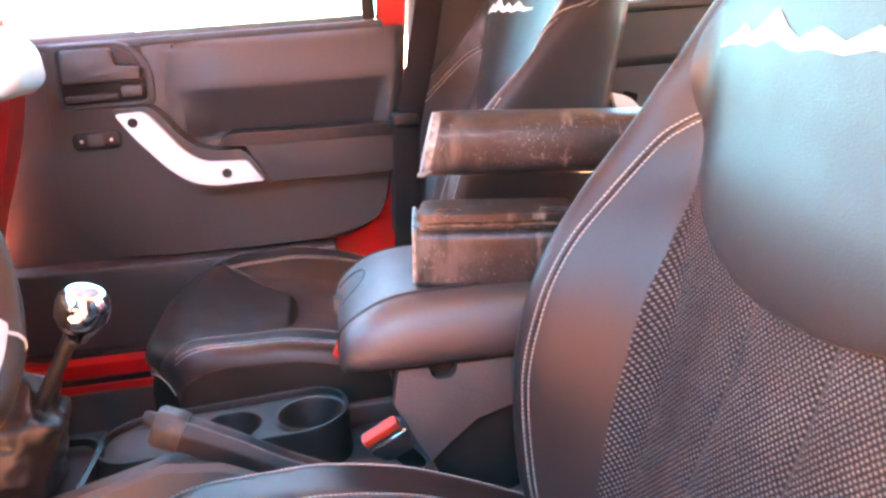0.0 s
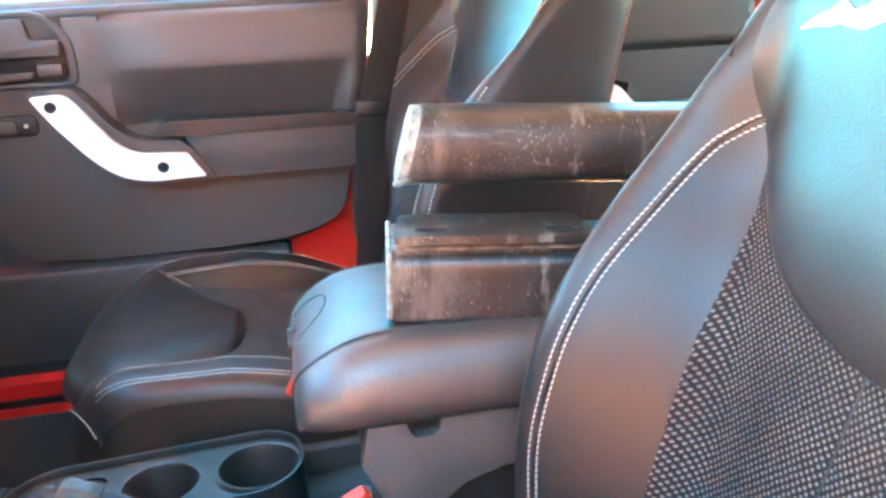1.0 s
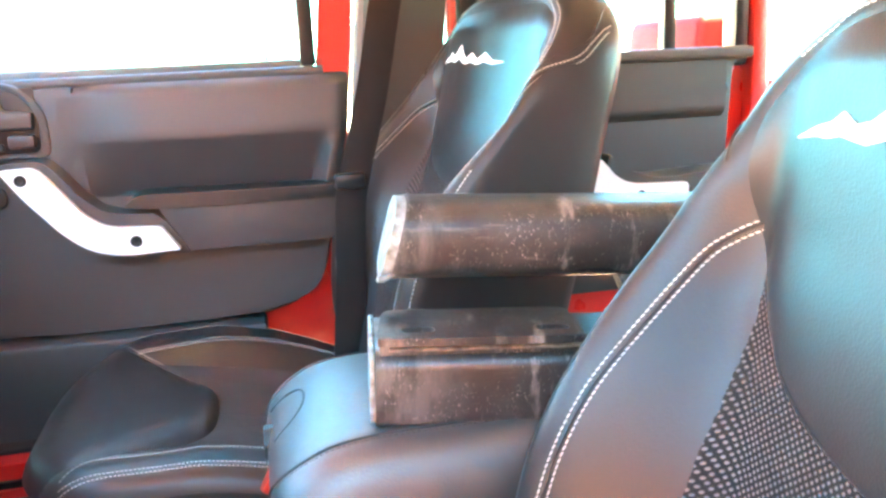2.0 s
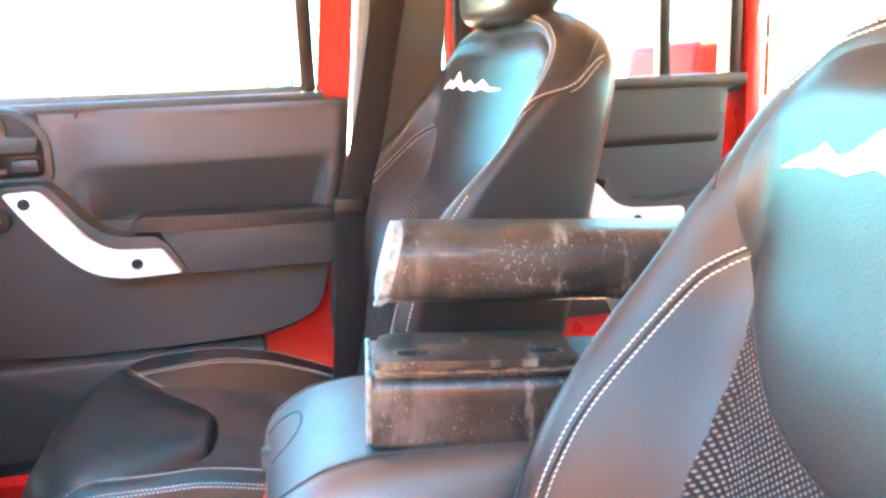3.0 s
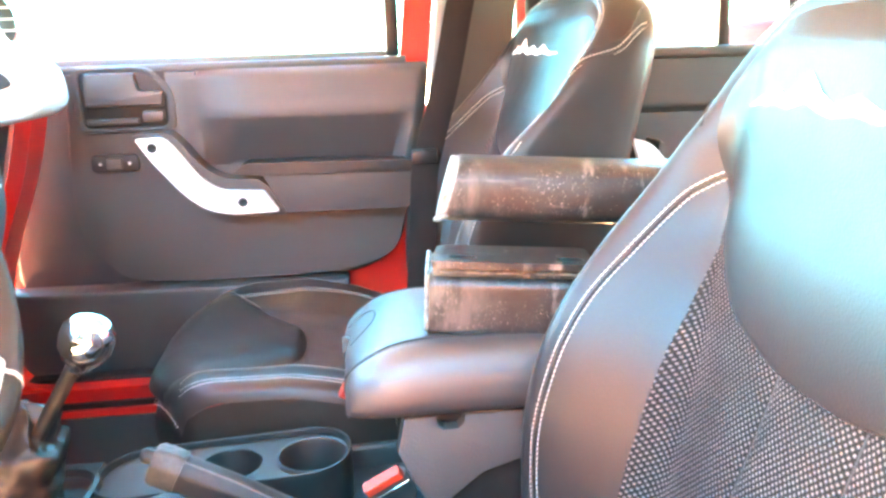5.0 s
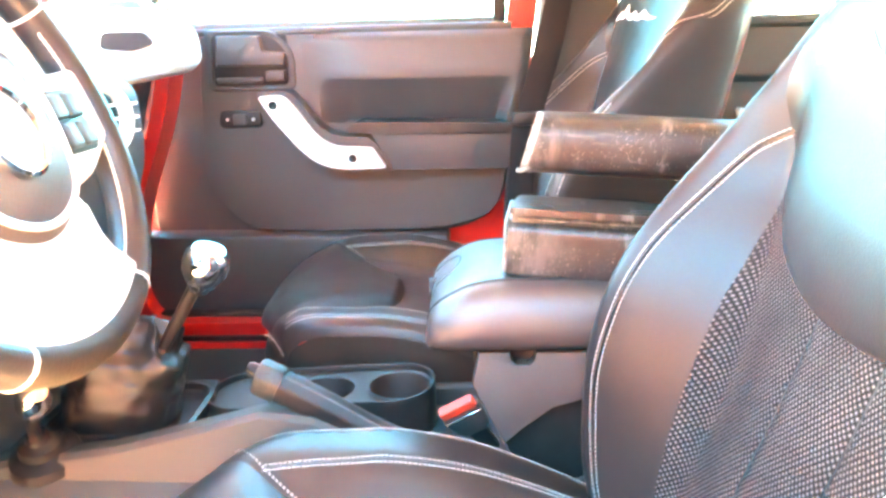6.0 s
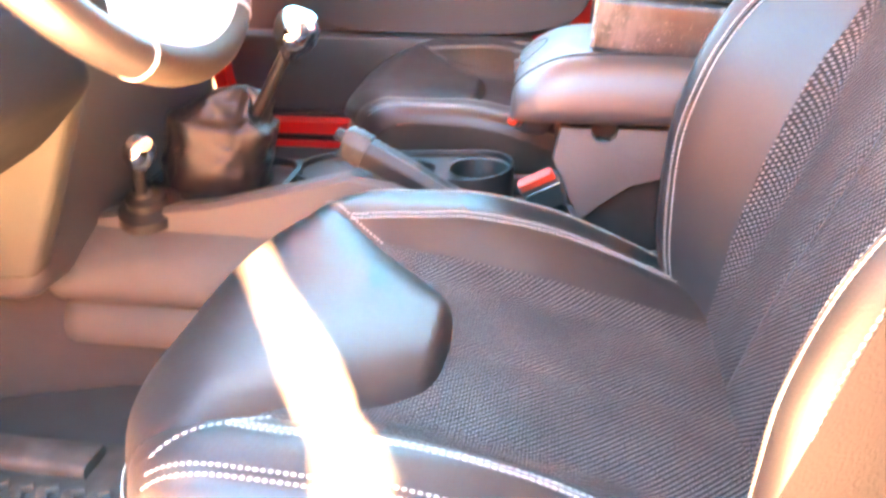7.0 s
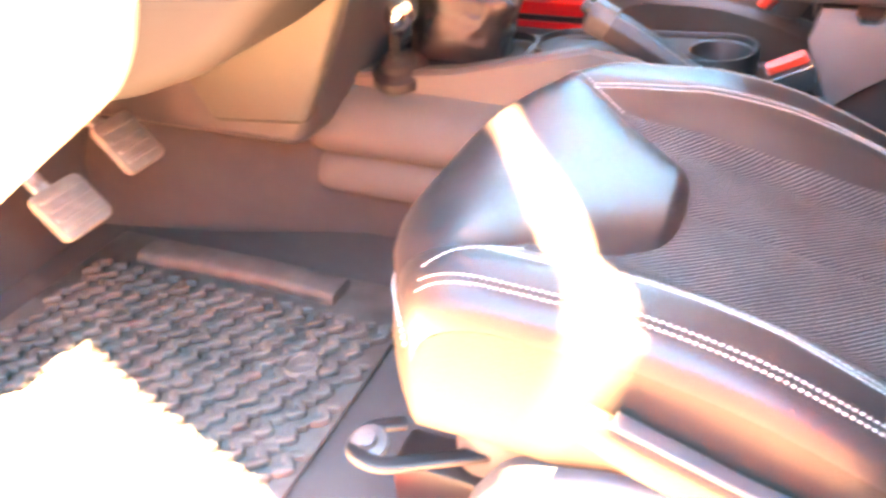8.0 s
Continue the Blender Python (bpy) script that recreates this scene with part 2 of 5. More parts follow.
def offset_line(pts, d):
    """A closed outline moved inwards by d (outwards where negative)."""
    k = len(pts)
    area = sum(pts[i][0] * pts[(i + 1) % k][1] - pts[(i + 1) % k][0] * pts[i][1] for i in range(k))
    sg = 1 if area > 0 else -1
    out = []
    for i in range(k):
        a, p, b = Vector(pts[i - 1][:2]), Vector(pts[i][:2]), Vector(pts[(i + 1) % k][:2])
        n = Vector((0, 0))
        for e in ((p - a), (b - p)):
            if e.length > 1e-9:
                e = e.normalized()
                n += Vector((-e.y, e.x)) * sg
        if n.length < 1e-6:
            out.append(tuple(p))
            continue
        n.normalize()
        e = (b - p).normalized() if (b - p).length > 1e-9 else (p - a).normalized()
        c = max(0.55, abs(n.dot(Vector((-e.y, e.x)))))
        q = p + n * (d / c)
        out.append((q.x, q.y))
    # where the line has folded over itself, draw the fold to one point
    for _ in range(4):
        bad = [i for i in range(k) if (Vector(out[(i + 1) % k]) - Vector(out[i])).dot(Vector(pts[(i + 1) % k][:2]) - Vector(pts[i][:2])) < 0]
        if not bad:
            break
        seen = set()
        for i in bad:
            if i in seen:
                continue
            run = [i]
            while (run[-1] + 1) % k in bad and len(run) < k:
                run.append((run[-1] + 1) % k)
            while (run[0] - 1) % k in bad and len(run) < k:
                run.insert(0, (run[0] - 1) % k)
            seen.update(run)
            idx = run + [(run[-1] + 1) % k]
            c = sum((Vector(out[j]) for j in idx), Vector((0, 0))) / len(idx)
            for j in idx:
                out[j] = (c.x, c.y)
    return out


def prism(outline, axis, a, b, bevel=0.003, seg=2):
    """An outline (2D, in the two other axes in order) drawn out along axis from a to b, with its rims rounded."""
    outline = [p for i, p in enumerate(outline) if (Vector(p) - Vector(outline[i - 1])).length > 1e-5]
    def put(p, d):
        return {"x": (d, p[0], p[1]), "y": (p[0], d, p[1]), "z": (p[0], p[1], d)}[axis]
    sg = 1 if b > a else -1
    bevel = min(bevel, abs(b - a) * 0.49)
    if not bevel:
        return loft([[put(p, d) for p in outline] for d in (a, b)])
    rings = []
    for i in range(seg + 1):
        t = math.pi / 2 * i / seg
        rings.append((bevel * (1 - math.sin(t)), bevel * (1 - math.cos(t))))
    steps = [(ins, a + sg * d) for ins, d in rings] + [(ins, b - sg * d) for ins, d in rings[::-1]]
    bm = loft([[put(p, d) for p in offset_line(outline, ins)] for ins, d in steps])
    bmesh.ops.remove_doubles(bm, verts=bm.verts, dist=2e-6)
    return bm


def plate(outline, axis, a, b, bevel=0.003, seg=2):
    """Like prism, but for outlines with inward corners: the rims are cut after drawing out."""
    bm = prism(outline, axis, a, b, 0.0)
    k = {"x": 0, "y": 1, "z": 2}[axis]
    rim = [e for e in bm.edges if abs(e.verts[0].co[k] - e.verts[1].co[k]) < 1e-7 and abs(e.verts[0].co[k] - a) < 1e-7]
    if bevel:
        bmesh.ops.bevel(bm, geom=rim, offset=bevel, segments=seg, profile=0.5, affect="EDGES", clamp_overlap=True)
    caps = [f for f in bm.faces if len(f.verts) > 4]
    bmesh.ops.triangulate(bm, faces=caps, quad_method="BEAUTY", ngon_method="EAR_CLIP")
    return bm


def loft(rings, caps=True, closed=True):
    bm = bmesh.new()
    vs = [[bm.verts.new(p) for p in r] for r in rings]
    k = len(rings[0])
    for a, b in zip(vs, vs[1:]):
        for i in range(k if closed else k - 1):
            bm.faces.new((a[i], a[(i + 1) % k], b[(i + 1) % k], b[i]))
    if caps and closed:
        bm.faces.new(vs[0][::-1])
        bm.faces.new(vs[-1])
    return bm


def rounded(w, h, r, n=5):
    """A rounded rectangle round (0, 0)."""
    pts = []
    for cx, cy, a0 in ((w / 2 - r, h / 2 - r, 0), (-w / 2 + r, h / 2 - r, 90), (-w / 2 + r, -h / 2 + r, 180), (w / 2 - r, -h / 2 + r, 270)):
        for i in range(n + 1):
            a = radians(a0 + 90 * i / n)
            pts.append((cx + r * math.cos(a), cy + r * math.sin(a)))
    return pts


def smooth_line(pts, n=24, closed=False):
    """A Catmull-Rom line through the points."""
    pts = [Vector(p) for p in pts]
    out = []
    k = len(pts)
    for i in range(k if closed else k - 1):
        if closed:
            p0, p1, p2, p3 = (pts[(i + j) % k] for j in (-1, 0, 1, 2))
        else:
            p1, p2 = pts[i], pts[i + 1]
            p0, p3 = pts[i - 1] if i else p1 * 2 - p2, pts[i + 2] if i + 2 < k else p2 * 2 - p1
        for j in range(n):
            t = j / n
            out.append(0.5 * (2 * p1 + (p2 - p0) * t + (2 * p0 - 5 * p1 + 4 * p2 - p3) * t * t + (3 * p1 - p0 - 3 * p2 + p3) * t ** 3))
    if not closed:
        out.append(pts[-1])
    return out


def sweep(path, profile, up=(0, 0, 1), closed=False, scale=None, caps=True):
    """A 2D profile (side, up) carried along a path."""
    path = [Vector(p) for p in path]
    k = len(path)
    rings = []
    for i, p in enumerate(path):
        a = path[(i + 1) % k] if closed or i + 1 < k else p
        b = path[i - 1] if closed or i else p
        d = (a - b).normalized()
        side = d.cross(Vector(up)).normalized()
        u = side.cross(d)
        s = scale(i / (k - 1)) if scale else 1
        rings.append([p + side * (q[0] * s) + u * (q[1] * s) for q in profile])
    if closed:
        rings.append(rings[0])
    bm = loft(rings, caps=caps and not closed)
    if closed:
        bmesh.ops.remove_doubles(bm, verts=bm.verts, dist=1e-6)
    return bm


def circle(r, n=12):
    return [(r * math.cos(2 * math.pi * i / n), r * math.sin(2 * math.pi * i / n)) for i in range(n)]


def ball(c, r, sx=1, sy=1, sz=1, u=20, v=12):
    bm = bmesh.new()
    bmesh.ops.create_uvsphere(bm, u_segments=u, v_segments=v, radius=r)
    for q in bm.verts:
        q.co = Vector((c[0] + q.co.x * sx, c[1] + q.co.y * sy, c[2] + q.co.z * sz))
    return bm


def lathe(profile, at, axis=(0, 0, 1), n=28, caps=True):
    """(radius, height) pairs turned round an axis through at."""
    q = Vector((0, 0, 1)).rotation_difference(Vector(axis).normalized())
    rings = [[Vector(at) + q @ Vector((max(r, 1e-4) * math.cos(2 * math.pi * i / n), max(r, 1e-4) * math.sin(2 * math.pi * i / n), z)) for i in range(n)] for r, z in profile]
    return loft(rings, caps=caps)


def surface(fn, nu, nv, uv=None):
    """A sheet of nu x nv faces, fn(s, t) in 0..1 to a place; uv(s, t) gives the UV in metres."""
    bm = bmesh.new()
    layer = bm.loops.layers.uv.new("UVMap") if uv else None
    vs = [[bm.verts.new(fn(i / nu, j / nv)) for j in range(nv + 1)] for i in range(nu + 1)]
    for i in range(nu):
        for j in range(nv):
            f = bm.faces.new((vs[i][j], vs[i + 1][j], vs[i + 1][j + 1], vs[i][j + 1]))
            if uv:
                for lp, (a, b) in zip(f.loops, ((i, j), (i + 1, j), (i + 1, j + 1), (i, j + 1))):
                    lp[layer].uv = uv(a / nu, b / nv)
    return bm


def resample(pts, step):
    """Places at even steps along a line, each with the direction there."""
    out, left = [], 0.0
    for a, b in zip(pts, pts[1:]):
        d = (b - a).length
        if d < 1e-7:
            continue
        s = left
        while s < d:
            out.append((a.lerp(b, s / d), (b - a) / d))
            s += step
        left = s - d
    return out


def stitches(line, normal_at, pitch=0.0050, length=0.0043, thick=0.00042, lift=0.0003):
    """A row of thread stitches, one small bar each, along a line."""
    verts, faces = [], []
    thick *= 1.5
    for i, (p, d) in enumerate(resample(line, pitch)):
        nrm = normal_at(p)
        side = d.cross(nrm).normalized()
        d = (d + side * 0.16).normalized()
        side = d.cross(nrm).normalized()
        c = p + nrm * lift
        k = len(verts)
        for a, w in ((-0.5, 0.5), (-0.25, 1.0), (0.25, 1.0), (0.5, 0.5)):
            q = c + d * (a * length)
            verts += [q - side * thick * w, q + nrm * thick * w, q + side * thick * w]
        for r in range(3):
            o = k + 3 * r
            faces += [(o, o + 3, o + 4, o + 1), (o + 1, o + 4, o + 5, o + 2)]
    me = bpy.data.meshes.new("tmp")
    me.from_pydata(verts, [], faces)
    bm = bmesh.new()
    bm.from_mesh(me)
    bpy.data.meshes.remove(me)
    return bm


def curve_of(pairs):
    """Smooth piecewise curve through (x, y) pairs, x rising."""
    xs, ys = [p[0] for p in pairs], [p[1] for p in pairs]
    def f(x):
        if x <= xs[0]:
            return ys[0]
        if x >= xs[-1]:
            return ys[-1]
        i = next(j for j in range(len(xs) - 1) if x <= xs[j + 1])
        h = xs[i + 1] - xs[i]
        t = (x - xs[i]) / h
        def m(j):
            if j == 0 or j == len(xs) - 1:
                a, b = (0, 1) if j == 0 else (-2, -1)
                return (ys[b] - ys[a]) / (xs[b] - xs[a])
            return (ys[j + 1] - ys[j - 1]) / (xs[j + 1] - xs[j - 1])
        t2, t3 = t * t, t * t * t
        return (2 * t3 - 3 * t2 + 1) * ys[i] + (t3 - 2 * t2 + t) * h * m(i) + (3 * t2 - 2 * t3) * ys[i + 1] + (t3 - t2) * h * m(i + 1)
    return f


def step01(a, b, x):
    t = min(1, max(0, (x - a) / (b - a)))
    return t * t * (3 - 2 * t)


# ---- the vehicle's shell ----
CY = 0.97             # middle of the vehicle


def make_floor():
    pan = thing("vehicle_floor", "dark carpeted floor pan of the open vehicle", "floor", (0, CY, 0.56), kind="structure")
    part("floor_pan", box((-0.95, 0.20, 0.555), (1.9, 1.70, 0.602), 0.004), CARPET, pan)
    # transmission tunnel with a carpeted hump on the driver's side
    prof = [(-0.30, 0.0), (-0.30, 0.12), (-0.24, 0.20), (-0.14, 0.235), (0.14, 0.235), (0.24, 0.20), (0.30, 0.12), (0.30, 0.0)]
    xs = [(-0.98, 0.9), (-0.75, 0.75), (-0.5, 0.48), (0.3, 0.45), (1.2, 0.45)]
    part("tunnel", loft([[(x, CY + p[0] * s, 0.60 + p[1]) for p in prof] for x, s in xs]), CARPET, pan)
    part("firewall", box((-0.99, 0.20, 0.56), (-0.95, 1.70, 1.28), 0.01), CARPET, pan)
    part("rear_floor_step", box((0.62, 0.22, 0.60), (1.9, 1.68, 0.80), 0.02), CARPET, pan)
    return pan


make_floor()


def make_hump():
    """The padded carpet bulge beside the driver's footwell, with a seam along it."""
    hump = thing("tunnel_cover", "brown-grey moulded carpet cover over the transmission tunnel, seamed lengthwise", "trim", (-0.4, 0.85, 0.64))
    def shell(z0, z1, bulge, x0, x1, top):
        def fn(s, t):
            x = x0 + (x1 - x0) * s
            e = min(s, 1 - s)
            pull = 0.035 * (1 - min(1, e / 0.10)) ** 2
            if t < 0.6:
                q = t / 0.6
                return Vector((x, 0.800 - bulge * math.sin(math.pi * q) ** 0.7 + 0.02 * q + pull, z0 + (z1 - z0) * q - pull * q * 0.5))
            q = (t - 0.6) / 0.4
            return Vector((x, 0.820 + pull + 0.06 * q, z1 - pull * 0.5 + (top * math.sin(q * math.pi / 2))))
        return surface(fn, 40, 30)
    part("upper_pad", shell(0.758, 0.846, 0.026, -0.585, -0.10, 0.026), HUMP, hump, "rounded upper pad")
    part("lower_pad", shell(0.690, 0.755, 0.012, -0.585, -0.10, 0.0), HUMP, hump, "flat lower pad")
    return hump


make_hump()


def make_body():
    body = thing("vehicle_body", "bright red painted body of a boxy off-road vehicle with its roof", "vehicle body", (0, CY, 0.55), kind="structure")
    # sill on the passenger's side: two red steps with black rubber between
    part("sill", prism([(1.590, 0.745), (1.590, 0.775), (1.67, 0.780), (1.76, 0.780), (1.78, 0.50), (1.70, 0.50), (1.64, 0.58)], "x", -0.95, 0.24, 0.004), RED, body)
    part("sill_step", prism([(1.575, 0.722), (1.575, 0.736), (1.62, 0.738), (1.62, 0.715)], "x", -0.95, 0.24, 0.003), RED, body)
    part("sill_seal", prism([(1.582, 0.735), (1.582, 0.748), (1.62, 0.748), (1.62, 0.735)], "x", -0.95, 0.24, 0.002), PLASTIC_GLOSS, body)
    part("sill_trim", prism([(1.55, 0.60), (1.57, 0.722), (1.61, 0.722), (1.61, 0.60)], "x", -0.95, 0.24, 0.003), PLASTIC, body)
    part("sill_carpet", box((-0.95, 1.624, 0.776), (0.24, 1.72, 0.786), 0.003), SHAFT, body)
    # front post: a curved red strip of body beside the instrument panel
    line = smooth_line([(-0.500, 1.64, 1.46), (-0.506, 1.64, 1.38), (-0.521, 1.64, 1.295), (-0.549, 1.64, 1.195), (-0.606, 1.64, 1.05), (-0.634, 1.64, 0.93), (-0.632, 1.64, 0.84), (-0.600, 1.635, 0.775), (-0.52, 1.63, 0.760)], 8)
    part("front_post", sweep(line, [(-0.014, -0.03), (0.014, -0.03), (0.014, 0.05), (-0.014, 0.05)], up=(0, 1, 0)), RED, body)
    # middle posts, one behind each front door
    # the passenger's post leans back a little
    def leaning(x0, x1, y0, y1, z0, z1):
        def at(z):
            return 0.105 * (max(z, 1.25) - 1.39) + (0.02 * (min(z, 1.25) - 1.25))
        return loft([[(x0 + at(z), y0, z), (x1 + at(z), y0, z), (x1 + at(z), y1, z), (x0 + at(z), y1, z)] for z in (z0, 1.25, 1.39, z1)])
    part("middle_post", leaning(0.182, 0.244, 1.738, 1.80, 0.50, 1.84), RED, body, smooth=20)
    part("post_trim", leaning(0.270, 0.402, 1.675, 1.80, 0.70, 1.84), REAR_TRIM_SHADED, body, smooth=20)
    part("post_seal", sweep([(0.256 + 0.105 * (max(z, 1.25) - 1.39), 1.688, z) for z in (0.72, 1.0, 1.25, 1.4, 1.6, 1.84)], circle(0.014, 10), up=(1, 0, 0)), RUBBER_SEAL, body, "pale rubber door seal")
    part("middle_post", box((0.265, 0.07, 0.52), (0.285, 0.17, 1.84), 0.008), RED, body)
    part("post_trim", box((0.285, 0.07, 0.70), (0.40, 0.19, 1.84), 0.02, 3), PLASTIC, body)
    part("post_seal", sweep([(0.270, 0.175, z) for z in (0.72, 1.0, 1.3, 1.6, 1.85)], circle(0.014, 10), up=(1, 0, 0)), RUBBER_SEAL, body, "pale rubber door seal")
    # rear post and rear quarter
    part("rear_post", box((1.042, 1.70, 0.55), (1.086, 1.80, 1.86), 0.010), RED, body)
    part("rear_quarter", box((1.10, 1.73, 0.55), (1.95, 1.80, 1.33), 0.02), RED, body)
    part("rear_quarter", box((0.30, 0.07, 0.55), (1.95, 0.14, 1.33), 0.02), RED, body)
    part("driver_sill", prism([(0.10, 0.52), (0.10, 0.640), (0.22, 0.655), (0.25, 0.60), (0.22, 0.52)], "x", -0.95, 0.24, 0.006), RED, body)
    # plate added over the red sill to show it bleached by sun
    part("sill_glare_plate", prism([(0.096, 0.600), (0.096, 0.646), (0.105, 0.652), (0.185, 0.662), (0.226, 0.662), (0.232, 0.640), (0.224, 0.650), (0.180, 0.652), (0.110, 0.630), (0.104, 0.600)], "x", -0.88, 0.22, 0.002), SILL_GLARE, body, "pale plate over the red sill, standing for its sun glare")
    part("windscreen_frame", sweep(smooth_line([(-0.92, 0.15, 1.28), (-0.60, 0.20, 1.84), (-0.60, 1.70, 1.84), (-0.92, 1.75, 1.28)], 1), rounded(0.06, 0.06, 0.015, 3), up=(1, 0, 0.3)), RED, body)
    # unseen roof: slanting gap and open front corner are cut to shape the sun patches
    part("roof_sun_mask", prism([(-0.62, 0.405), (-0.53, 0.350), (-0.42, 0.280), (-0.244, 0.213), (-0.014, 0.141), (0.12, 0.060), (0.235, 0.050), (0.225, 0.160), (0.205, 0.215), (0.180, 0.270), (0.160, 0.295), (0.122, 0.365), (0.052, 0.495), (0.032, 0.570), (0.030, 0.585), (0.030, 1.78), (-0.62, 1.78)], "z", 1.845, 1.875, 0.0), ROOF_BOUNCE, body, "unseen grey-lined roof panel, cut to shape the sun patches")
    part("roof_sun_mask", prism([(0.300, 0.050), (0.278, 0.155), (0.255, 0.205), (0.225, 0.283), (0.172, 0.367), (0.103, 0.462), (0.066, 0.535), (0.036, 0.575), (0.034, 0.585), (0.034, 1.78), (2.0, 1.78), (2.0, 0.050)], "z", 1.845, 1.875, 0.0), ROOF_BOUNCE, body, "unseen grey-lined roof panel, cut to shape the sun patches")
    # unseen panel added to keep the sun off the driver's seat side
    part("rear_sun_block", box((0.30, 0.072, 1.33), (1.95, 0.118, 1.843), 0.01), PLASTIC, body)
    part("cowl", box((-1.5, 0.12, 1.0), (-0.93, 1.78, 1.27), 0.03), RED, body)
    part("tailgate", box((1.92, 0.12, 0.55), (1.98, 1.78, 1.33), 0.02), RED, body)
    return body


make_body()


def rounded_poly(pts, r, n=5):
    """A polygon with its corners rounded; r is one radius or one for each corner."""
    out = []
    k = len(pts)
    for i in range(k):
        p, a, b = Vector(pts[i]), Vector(pts[i - 1]), Vector(pts[(i + 1) % k])
        rr = r[i] if isinstance(r, (list, tuple)) else r
        da, db = (a - p), (b - p)
        rr = min(rr, da.length * 0.48, db.length * 0.48)
        s, e = p + da.normalized() * rr, p + db.normalized() * rr
        for j in range(n + 1):
            t = j / n
            q = s * (1 - t) ** 2 + p * 2 * t * (1 - t) + e * t * t
            out.append((q.x, q.y))
    return out


def make_front_door():
    door = thing("passenger_door", "closed front door with dark grey plastic trim and a white pull handle", "car door", (-0.1, 1.66, 0.80))
    part("door_shell", prism(rounded_poly([(-0.62, 0.82), (0.197, 0.82), (0.197, 0.96), (0.160, 1.02), (0.160, 1.345), (-0.62, 1.345)], 0.02), "y", 1.685, 1.74, 0.004), RED, door, "red painted door skin")
    # base trim sheet
    base = rounded_poly([(-0.60, 0.915), (-0.43, 0.890), (0.02, 0.908), (0.080, 0.914), (0.140, 0.934), (0.186, 0.980), (0.218, 1.15), (0.253, 1.347), (-0.60, 1.352)], [0.02, 0.03, 0.04, 0.04, 0.05, 0.05, 0.04, 0.012, 0.02])
    # solid dark bead in place of the shade along the field's step
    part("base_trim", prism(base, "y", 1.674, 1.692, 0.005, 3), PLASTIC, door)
    # raised field: scooped lower corner in front
    field = rounded_poly([(-0.445, 1.33), (-0.467, 1.10), (-0.459, 1.025), (-0.423, 0.973), (-0.385, 0.934), (-0.280, 0.921), (-0.043, 0.921), (0.058, 0.926), (0.124, 0.941), (0.160, 0.957), (0.178, 0.985), (0.213, 1.13), (0.246, 1.33)], [0.03, 0.05, 0.05, 0.04, 0.03, 0.05, 0.05, 0.05, 0.04, 0.03, 0.03, 0.02, 0.015])
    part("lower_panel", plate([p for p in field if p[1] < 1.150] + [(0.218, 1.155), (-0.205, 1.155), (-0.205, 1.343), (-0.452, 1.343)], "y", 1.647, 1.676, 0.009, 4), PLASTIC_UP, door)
    part("panel_shade_bead", sweep([(x, 1.6725, z) for x, z in offset_line(field, -0.003) if z < 1.30 and x < 0.15], circle(0.0045, 8), up=(0, 1, 0)), GRIP, door, "dark bead standing for the shade round the raised field")
    # upper band: soft crest over a hollow
    def band(s, t):
        z = 1.345 - 0.200 * t
        rear = 0.248 - 0.010 * t - 0.026 * t * t
        x = -0.235 + (rear + 0.235) * s
        side = step01(rear - 0.046, rear - 0.020, x)
        inner = step01(-0.235, -0.13, x) * (1 - side)
        crest = step01(-0.225, -0.10, x)
        drop = max(0.0, (t - 0.47) / 0.53)
        recess = 0.046 * min(1.0, drop * 1.15) * inner
        round_over = -0.020 * crest * (0.45 + 0.55 * min(1, t / 0.40))
        edge = 0.010 * (1 - min(1, (1 - s) * 0.44 / 0.02)) ** 2 + 0.012 * (1 - min(1, t / 0.09)) ** 2
        return Vector((x, 1.6462 + round_over + recess + edge, z))
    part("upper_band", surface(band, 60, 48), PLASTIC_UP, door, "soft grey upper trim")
    part("sill_cap", sweep([(-0.62, 1.676, 1.348), (0.206, 1.676, 1.350)], rounded(0.046, 0.020, 0.009, 4)), PLASTIC, door)
    part("window_seal", box((-0.62, 1.688, 1.355), (0.17, 1.70, 1.372), 0.003), RUBBER_SEAL, door)
    part("window_frame", box((0.168, 1.675, 1.36), (0.196, 1.72, 1.85), 0.005), PLASTIC_GLOSS, door)
    pane = part("window_pane", box((-0.90, 1.696, 1.36), (0.172, 1.701, 1.84), 0), TINT, door, "clear side window")
    pane.visible_shadow = False
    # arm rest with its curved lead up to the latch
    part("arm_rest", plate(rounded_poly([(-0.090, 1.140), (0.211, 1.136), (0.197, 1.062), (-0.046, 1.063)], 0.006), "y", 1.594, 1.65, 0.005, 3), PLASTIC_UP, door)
    part("arm_rest_shelf", plate(rounded_poly([(-0.146, 1.146), (-0.120, 1.166), (0.216, 1.158), (0.212, 1.136), (-0.09, 1.140)], [0.008, 0.012, 0.008, 0.008, 0.01]), "y", 1.586, 1.66, 0.010, 4), BOOT, door, "dark padded arm-rest top")
    # white pull handle
    strap = rounded_poly([(-0.318, 1.221), (-0.266, 1.223), (-0.248, 1.203), (-0.201, 1.139), (-0.169, 1.117), (-0.087, 1.112), (-0.059, 1.071), (-0.152, 1.069), (-0.198, 1.080), (-0.236, 1.110), (-0.290, 1.176)], [0.006, 0.014, 0.02, 0.03, 0.03, 0.005, 0.004, 0.03, 0.03, 0.03, 0.03])
    handle = part("pull_handle", plate(strap, "y", 1.574, 1.592, 0.003, 2), WHITE_TRIM, door, "white pull handle with two black screws")
